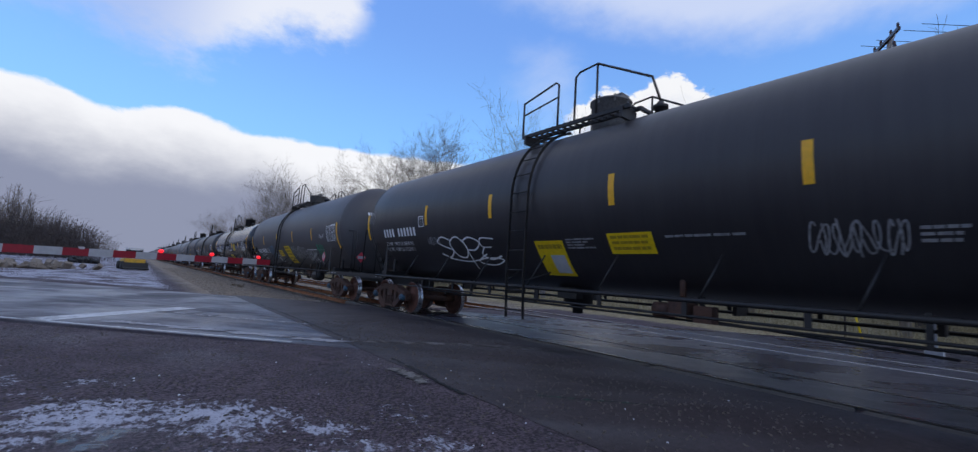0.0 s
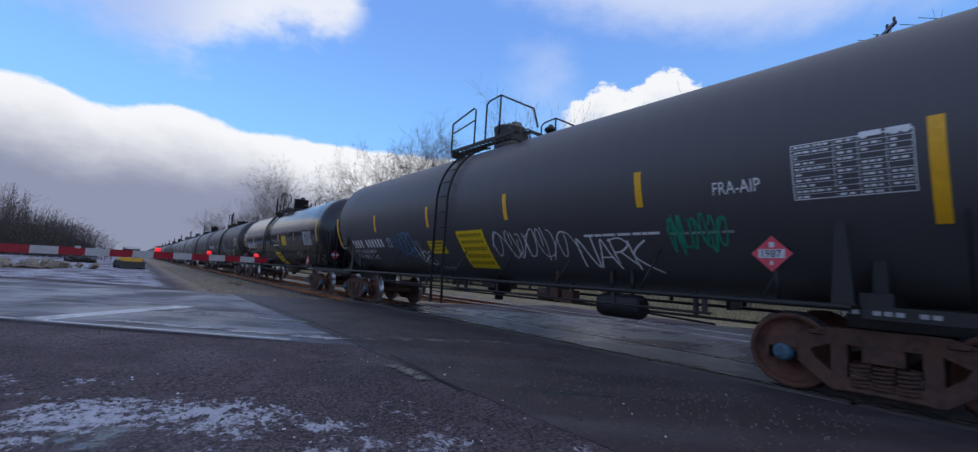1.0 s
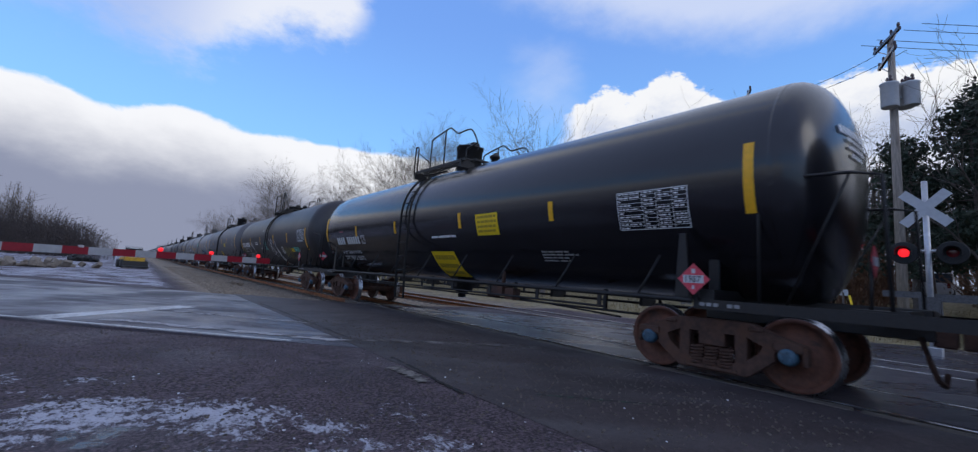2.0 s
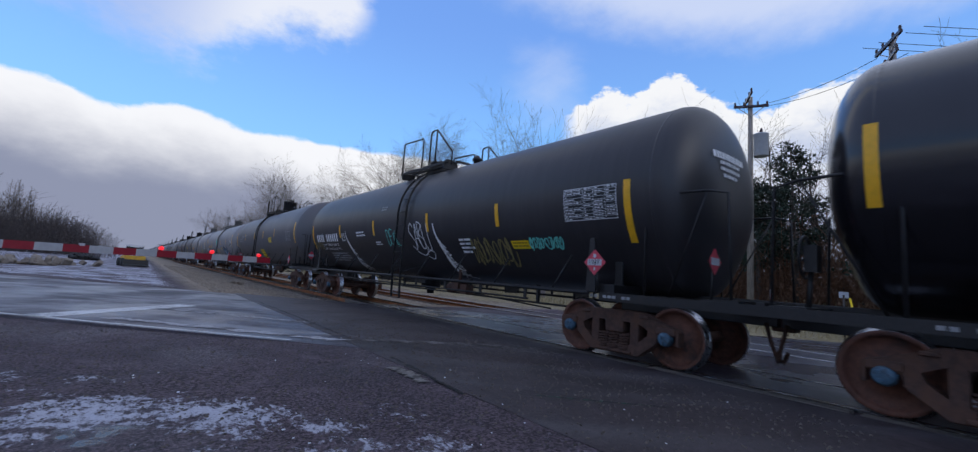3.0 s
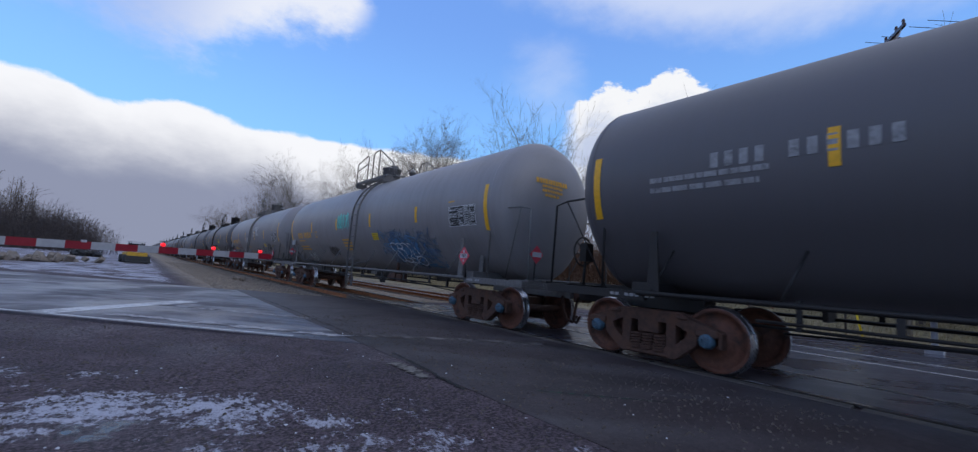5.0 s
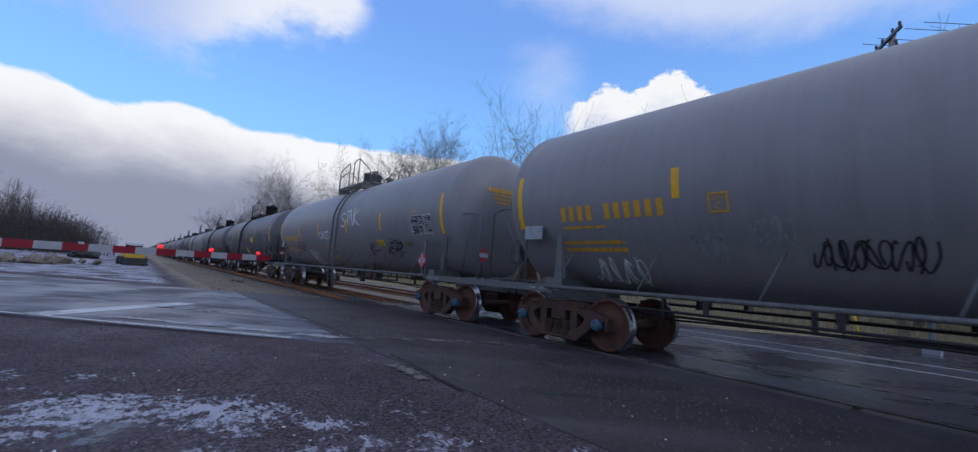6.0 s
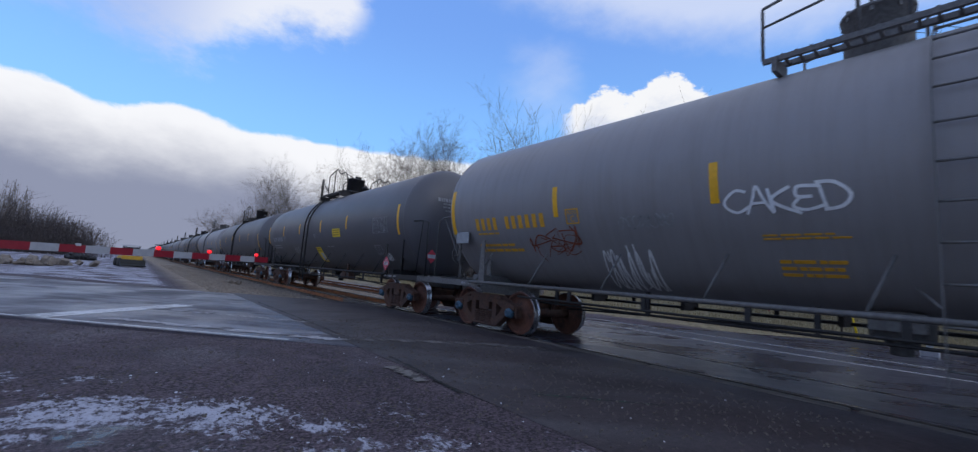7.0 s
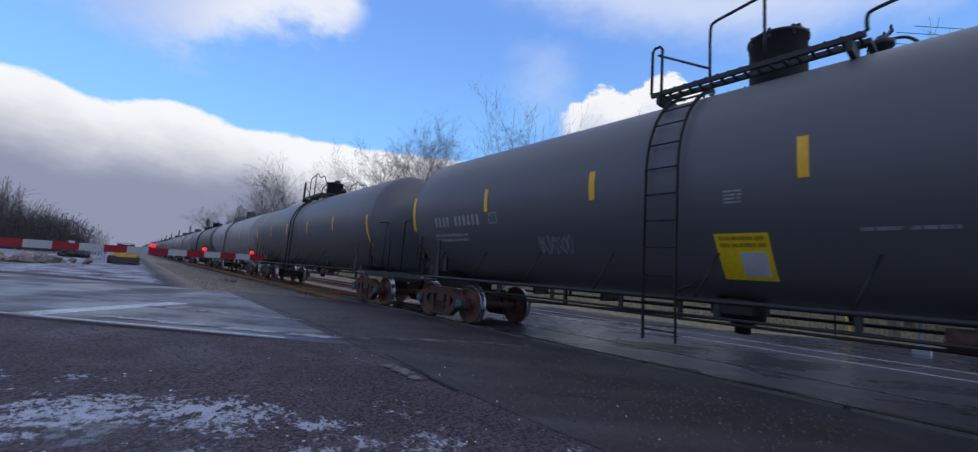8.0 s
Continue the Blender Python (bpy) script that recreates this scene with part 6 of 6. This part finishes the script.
def haze(car, y0, a0, y1, a1, mat, n, seed, w):
    """A cloud of broad faint spray strokes."""
    rng = random.Random(seed)
    dark = B()
    light = B()
    for i in range(n):
        c = y0 + (y1 - y0) * rng.random()
        a = a1 + (a0 - a1) * rng.uniform(0.2, 0.9)
        keys = [(c + rng.uniform(-0.5, 0.5), a + rng.uniform(-9, 9)) for _ in range(4)]
        keys = [(min(max(u, min(y0, y1)), max(y0, y1)), v) for u, v in keys]
        ribbon(light if i % 3 == 0 else dark, car, smooth(keys), w * rng.uniform(0.25, 1.0))
    if mat is BLUE:
        r = radius(car)
        part("spray_mural", sheet(B(), y1 - 0.1, y0 + 0.3, a1 - 3, a0 + 2, 0.0065, r, 1.244 + r, 0.001), spray_cloud("drifted_blue_spray", (0.095, 0.23, 0.40)), car, "drifted blue spray paint")
    tagged(part("spray_mural", dark, HAZE if mat is BLUE else mat, car, "hazy spray-paint mural"), kind="stuff")
    tagged(part("spray_mural", light, mat, car, "hazy spray-paint mural"), kind="stuff")


def placard(car, y, z):
    """A diamond hazard placard on its bracket."""
    x, h = -1.50, 0.19
    bm = B()
    box(bm, (x + 0.02, y, z), (0.012, 2 * h / 1.414 + 0.03, 2 * h / 1.414 + 0.03))
    for v in bm.verts:
        dy, dz = v.co.y - y, v.co.z - z
        v.co.y, v.co.z = y + (dy - dz) * 0.7071, z + (dy + dz) * 0.7071
    p = part("placard", bm, PINK, car, "red and white diamond hazard placard")
    bm = box(B(), (x + 0.012, y, z), (0.006, 0.27, 0.105))
    box(bm, (x + 0.012, y, z + 0.105), (0.006, 0.05, 0.06))
    box(bm, (x + 0.012, y, z - 0.11), (0.006, 0.03, 0.05))
    part("placard_field", bm, SHEETWHITE, p)
    vs, fs = glyphs("1987")
    me = bpy.data.meshes.new("placard_number")
    me.from_pydata([(x + 0.006, y + 0.10 - 0.20 * u, z - 0.042 + 0.085 * v) for u, v in vs], [], fs)
    piece("placard_number", me, RUBBER, p)
    bm = B()
    rod(bm, [(x + 0.04, y - 0.02, z - 0.1), (-1.42, y - 0.05, 1.05)], 0.022, 6)
    part("placard_bracket", bm, IRON, car)


def head_point(car, x, z, lift=0.008):
    """A place on the dished end towards -y."""
    r = radius(car)
    q = min(0.999, math.hypot(x, z - 1.244 - r) / r)
    dished = car in DISHED
    return Vector((x, -7.9 + FRONT[car.name] - DOME[dished] * bulge(q, dished) - lift - 0.012, z))


def head_print(car, mat, x0=-0.75, z0=3.35):
    """Small print and a hazard placard on the end."""
    rng = random.Random(77)
    bm = B()
    for i, (w, h) in enumerate(((0.92, 0.11), (0.60, 0.055), (0.60, 0.055), (0.45, 0.055))):
        z = z0 - (0 if i == 0 else 0.14 + 0.10 * (i - 1))
        x = x0 + (0.92 - w) / 2
        end = x + w
        while x < end:
            c = rng.uniform(0.05, 0.11)
            vs = [bm.verts.new(head_point(car, a, b)) for a, b in ((x, z - h), (x + c * 0.75, z - h), (x + c * 0.75, z), (x, z))]
            bm.faces.new(vs)
            x += c
    tagged(part("end_print", bm, mat, car), kind="stuff")
    x, y, z, h = -0.95, -8.78, 1.62, 0.19
    bm = B()
    bm.faces.new([bm.verts.new((x + a * h, y, z + b * h)) for a, b in ((0, -1), (1, 0), (0, 1), (-1, 0))])
    bm.faces.new([bm.verts.new((x + a * h, y + 0.012, z + b * h)) for a, b in ((-1, 0), (0, 1), (1, 0), (0, -1))])
    p = part("placard", bm, PINK, car, "red and white diamond hazard placard")
    part("placard_field", box(B(), (x, y - 0.004, z), (0.26, 0.006, 0.10)), SHEETWHITE, p)
    part("placard_bracket", rod(B(), [(x, y + 0.03, z), (x, y + 0.05, 1.05)], 0.018, 6), IRON, car)


SHELL = {c.name: r for c, r in ((car_a, RAD), (car_b, 1.60), (car_c, 1.49), (car_d, 1.54), (car_e, 1.58), (car_f, 1.55), (car_g, 1.56), (car_h, 1.545))}
FRONT = {car_a.name: -0.1, car_b.name: -0.13, car_c.name: -0.05, car_d.name: -0.22, car_e.name: -0.08, car_f.name: 0.0, car_g.name: -0.10, car_h.name: -0.16}
DISHED = (car_a, car_b, car_e, car_h)
for c, m in ((car_b, WHITE), (car_c, WHITE), (car_d, WHITE), (car_e, DIM), (car_f, AMBER), (car_g, AMBER), (car_h, DIM)):
    head_print(c, m)
marks(car_a, 6.64, -13.5, 4.67, -22.4, WHITE, (4, 6))
words(car_a, 6.64, -28.1, 4.99, -32.4, WHITE, "LD LMT  194500 LB  88200 KG")
words(car_a, 6.65, -34.9, 5.03, -39.2, WHITE, "LT WT  91500 LB  41500 KG")
plate_box(car_a, 4.49, -3.6, 4.23, -14.3, WHITE)
tag(car_a, 3.71, -23.6, 1.48, -51.2, WHITE, "SOPE", 11, 0.035)
tag(car_a, 7.61, 10.1, 7.23, -6.6, DIM, 2, 12, 0.02)
tag(car_a, 4.14, -24.8, 3.60, -33.7, DIM, 4, 13, 0.018)
panel(car_a, 0.31, -33.4, -0.40, -60.2, LEMON, 1, True)
rows(car_a, -0.49, -32.2, -1.12, -40.6, DIM, 4)
panel(car_a, -1.39, -30.0, -2.19, -43.5, LEMON, 3)
rows(car_a, -2.39, -32.3, -3.49, -35.1, DIM, 1)
tag(car_a, -4.14, -27.5, -4.96, -45.6, DIM, 5, 14, 0.02)
rows(car_a, -5.04, -32.4, -5.40, -40.6, DIM, 3)
marks(car_b, 6.66, -28.4, 4.26, -38.6, WHITE, (4, 6))
words(car_b, 6.75, -41.3, 5.08, -45.7, WHITE, "LD LMT  195000 LB  88400 KG")
words(car_b, 6.74, -47.3, 5.07, -52.3, WHITE, "LT WT  91000 LB  41300 KG")
tag(car_b, 7.83, -29.8, 7.22, -41.1, WHITE, "OCK", 21, 0.022)
plate_box(car_b, 3.99, -28.3, 3.78, -38.8, WHITE)
tag(car_b, 3.63, -23.9, 2.47, -48.0, BLUE, "HYDRO", 22, 0.045)
tag(car_b, 2.44, -41.1, 1.69, -60.4, WHITE, "VRS", 23, 0.03)
panel(car_b, 1.71, -33.6, 0.96, -46.1, LEMON, 3)
rows(car_b, 2.54, -32.7, 2.04, -39.1, DIM, 3)
rows(car_b, 1.76, -59.4, 1.00, -63.8, DIM, 1)
panel(car_b, 0.28, -25.8, -0.73, -60.0, LEMON, 5)
tag(car_b, -0.93, -26.1, -3.12, -52.4, WHITE, 5, 24, 0.02)
tag(car_b, -3.25, -36.1, -4.59, -59.9, WHITE, "NARK", 25, 0.03)
tag(car_b, -4.93, -24.4, -5.75, -47.5, LEAF, 5, 26, 0.025)
rows(car_b, -3.43, -33.8, -4.84, -37.0, WHITE, 1)
rows(car_b, -4.94, -34.8, -5.87, -37.6, DIM, 1)
words(car_b, -5.66, -11.8, -6.21, -17.6, WHITE, "FRA-AIP")
table(car_b, -6.54, -0.7, -7.55, -23.2, WHITE, 10)
rows(car_b, -7.14, 0.9, -7.56, -3.1, WHITE, 1)
placard(car_b, -6.30, 1.60)
table(car_c, -5.80, -4.5, -6.93, -27.5, WHITE, 10)
placard(car_c, -7.03, 1.32)
panel(car_c, -2.10, -7.1, -2.86, -25.7, LEMON, 4)
panel(car_c, 0.19, -40.5, -0.87, -71.7, LEMON, 3)
rows(car_c, -3.88, -40.7, -4.78, -49.4, DIM, 4)
rows(car_c, -0.14, -23.2, -1.26, -27.4, WHITE, 1)
marks(car_c, 6.68, -17.8, 4.55, -28.0, WHITE, (4, 6))
words(car_c, 6.56, -37.9, 4.85, -42.3, WHITE, "LD LMT  206100 LB  93450 KG")
words(car_c, 6.57, -45.4, 4.84, -51.0, WHITE, "LT WT  79900 LB  36250 KG")
plate_box(car_c, 4.41, -16.9, 4.15, -28.1, WHITE)
rows(car_c, 6.29, -8.9, 6.00, -10.8, PINK, 1)
table(car_d, -6.43, 0.7, -7.51, -20.1, WHITE, 10)
placard(car_d, -7.12, 1.54)
panel(car_d, -4.85, -32.2, -5.36, -39.2, LEMON, 2)
tag(car_d, -5.38, -29.5, -6.25, -40.5, MINT, 6, 31, 0.03)
tag(car_d, -3.45, -27.6, -4.84, -54.3, OLIVE, 6, 32, 0.035)
rows(car_d, -3.02, -28.2, -3.56, -44.0, WHITE, 4)
marks(car_d, 7.26, -13.1, 4.81, -24.3, WHITE, (4, 6))
words(car_d, 6.69, -27.3, 4.92, -31.1, WHITE, "LD LMT  195400 LB  88600 KG")
words(car_d, 6.71, -33.8, 4.90, -38.0, WHITE, "LT WT  90600 LB  41100 KG")
rows(car_d, 6.15, -41.6, 4.11, -55.0, DIM, 4)
plate_box(car_d, 4.39, -14.0, 4.13, -24.5, WHITE)
feather(car_d, 4.14, -13.2, 2.98, -68.0, WHITE, 0, 33, 0.02)
tag(car_d, 0.69, -13.2, -0.07, -39.1, MINT, "DEAK", 34, 0.025)
tag(car_d, -0.75, -9.1, -1.69, -46.9, WHITE, "SABU", 35, 0.03)
feather(car_d, -1.90, -14.2, -2.88, -65.3, WHITE, 0, 36, 0.028)
rows(car_d, 3.02, -13.3, 2.23, -20.9, WHITE, 2)
rows(car_d, 1.05, 13.0, 0.57, 7.6, DIM, 2)
rows(car_d, 1.59, -27.4, 1.11, -32.9, WHITE, 2)
tag(car_d, 7.61, -22.7, 6.69, -38.3, OLIVE, 5, 37, 0.02)
table(car_e, -6.09, -1.3, -7.02, -19.1, DIM, 8)
panel(car_e, -2.34, -9.1, -3.06, -19.6, LEMON, 3)
panel(car_e, 0.54, -34.5, -0.32, -56.1, LEMON, 3)
placard(car_e, -7.04, 1.36)
rows(car_e, 6.76, -3.5, 4.75, -13.9, DIM, 2)
marks(car_e, 5.93, 4.5, 3.99, -2.8, DIM, (4, 6))
table(car_f, -6.26, -3.2, -7.33, -20.9, WHITE, 9)
rows(car_f, -6.25, 2.3, -6.53, 0.1, AMBER, 1)
placard(car_f, -6.97, 1.53)
haze(car_f, -2.14, -19.5, -5.38, -68.5, BLUE, 26, 41, 0.04)
bubble_tag(car_f, -2.69, -35.0, -4.40, -61.4, WHITE, 0.03)
panel(car_f, -1.64, -21.9, -2.13, -30.4, LEMON, 3)
tag(car_f, 1.36, 9.2, 0.25, -14.3, MINT, 5, 43, 0.05)
marks(car_f, 6.70, -12.9, 4.70, -22.5, AMBER, (4, 6))
rows(car_f, 6.66, -25.7, 5.77, -29.0, AMBER, 1)
rows(car_f, 6.77, -35.9, 5.21, -45.4, AMBER, 2)
plate_box(car_f, 4.12, -12.9, 3.87, -22.9, AMBER)
tag(car_f, 6.27, -45.9, 5.29, -69.6, WHITE, 4, 44, 0.022)
tag(car_f, 3.66, -24.6, 3.20, -41.8, DIM, 4, 45, 0.025)
tag(car_f, 4.45, -32.4, 4.00, -48.7, DIM, 3, 46, 0.025)
tag(car_f, 3.03, -37.2, 2.07, -52.4, DARK, 6, 47, 0.022)
rows(car_f, 1.13, -26.9, 0.26, -45.9, AMBER, 4)
table(car_g, -6.15, -6.1, -7.22, -25.1, WHITE, 9)
rows(car_g, -6.15, -0.6, -6.41, -2.8, AMBER, 1)
placard(car_g, -6.88, 1.43)
panel(car_g, -3.74, -29.3, -4.19, -36.8, LEMON, 3)
tag(car_g, -0.95, 13.3, -2.51, -13.5, WHITE, "SINK", 51, 0.05)
haze(car_g, -3.0, -31.0, -5.3, -52.0, DARK, 15, 52, 0.035)
tag(car_g, -5.54, -31.8, -5.99, -39.3, OLIVE, 4, 53, 0.02)
tag(car_g, -7.31, -29.2, -7.61, -39.7, DIM, 3, 58, 0.02)
marks(car_g, 6.89, -14.3, 4.76, -24.0, AMBER, (4, 6))
rows(car_g, 6.83, -25.9, 6.11, -28.5, AMBER, 1)
rows(car_g, 6.91, -35.4, 5.40, -44.0, AMBER, 2)
plate_box(car_g, 4.28, -13.4, 4.00, -23.3, AMBER)
tag(car_g, 1.62, -11.8, 0.38, -27.7, WHITE, "CAKED", 54, 0.035)
tag(car_g, 3.73, -38.0, 2.80, -76.7, WHITE, 5, 55, 0.025)
tag(car_g, 3.23, -19.9, 2.36, -29.0, DIM, 5, 56, 0.018)
haze(car_g, 5.27, -27.7, 4.12, -44.6, RUSTMARK, 14, 57, 0.03)
rows(car_g, 1.27, -34.3, 0.35, -37.9, AMBER, 2)
rows(car_g, 1.15, -46.3, 0.39, -55.6, AMBER, 3)
table(car_h, -5.97, -0.5, -7.02, -18.6, DIM, 10)
placard(car_h, -7.12, 1.36)
panel(car_h, -2.33, -7.5, -3.11, -19.2, LEMON, 3)
panel(car_h, 0.12, -33.6, -0.52, -57.9, LEMON, 2, True)
plate_box(car_h, -5.76, -33.2, -6.22, -45.2, DIM)
tag(car_h, -6.24, -41.9, -6.67, -53.5, WHITE, 4, 61, 0.02)
marks(car_h, 6.72, -11.1, 4.92, -19.7, DIM, (4, 6))
rows(car_h, 6.81, -26.0, 4.96, -35.5, DIM, 2)
plate_box(car_h, 4.63, -11.0, 4.37, -19.8, DIM)
rows(car_h, -0.08, -12.1, -0.34, -19.1, DIM, 4)
rows(car_h, -1.39, -32.1, -2.13, -35.2, DIM, 1)
tag(car_h, 3.35, -30.5, 2.55, -45.6, DIM, 5, 62, 0.02)


def slip(t):
    """How far the train lags behind a steady speed."""
    return -0.82 * (1 - ease(t, -0.1, 0.5)) + 0.55 * ease(t, 6.05, 6.35)


def motions():
    """The train rolls past; the wheels of the near cars turn with it."""
    for car, start in CARS:
        walk(car, [(i / 10, pose(TRACK, start - SPEED * i / 10 + slip(i / 10), 0)) for i in range(81)])
    for axle, y, phase in WHEELSETS:
        walk(axle, [(i / FPS, pose(0, y, 0.457, phase + math.degrees((SPEED * i / FPS - slip(i / FPS)) / 0.457))) for i in range(8 * FPS + 1)])


motions()
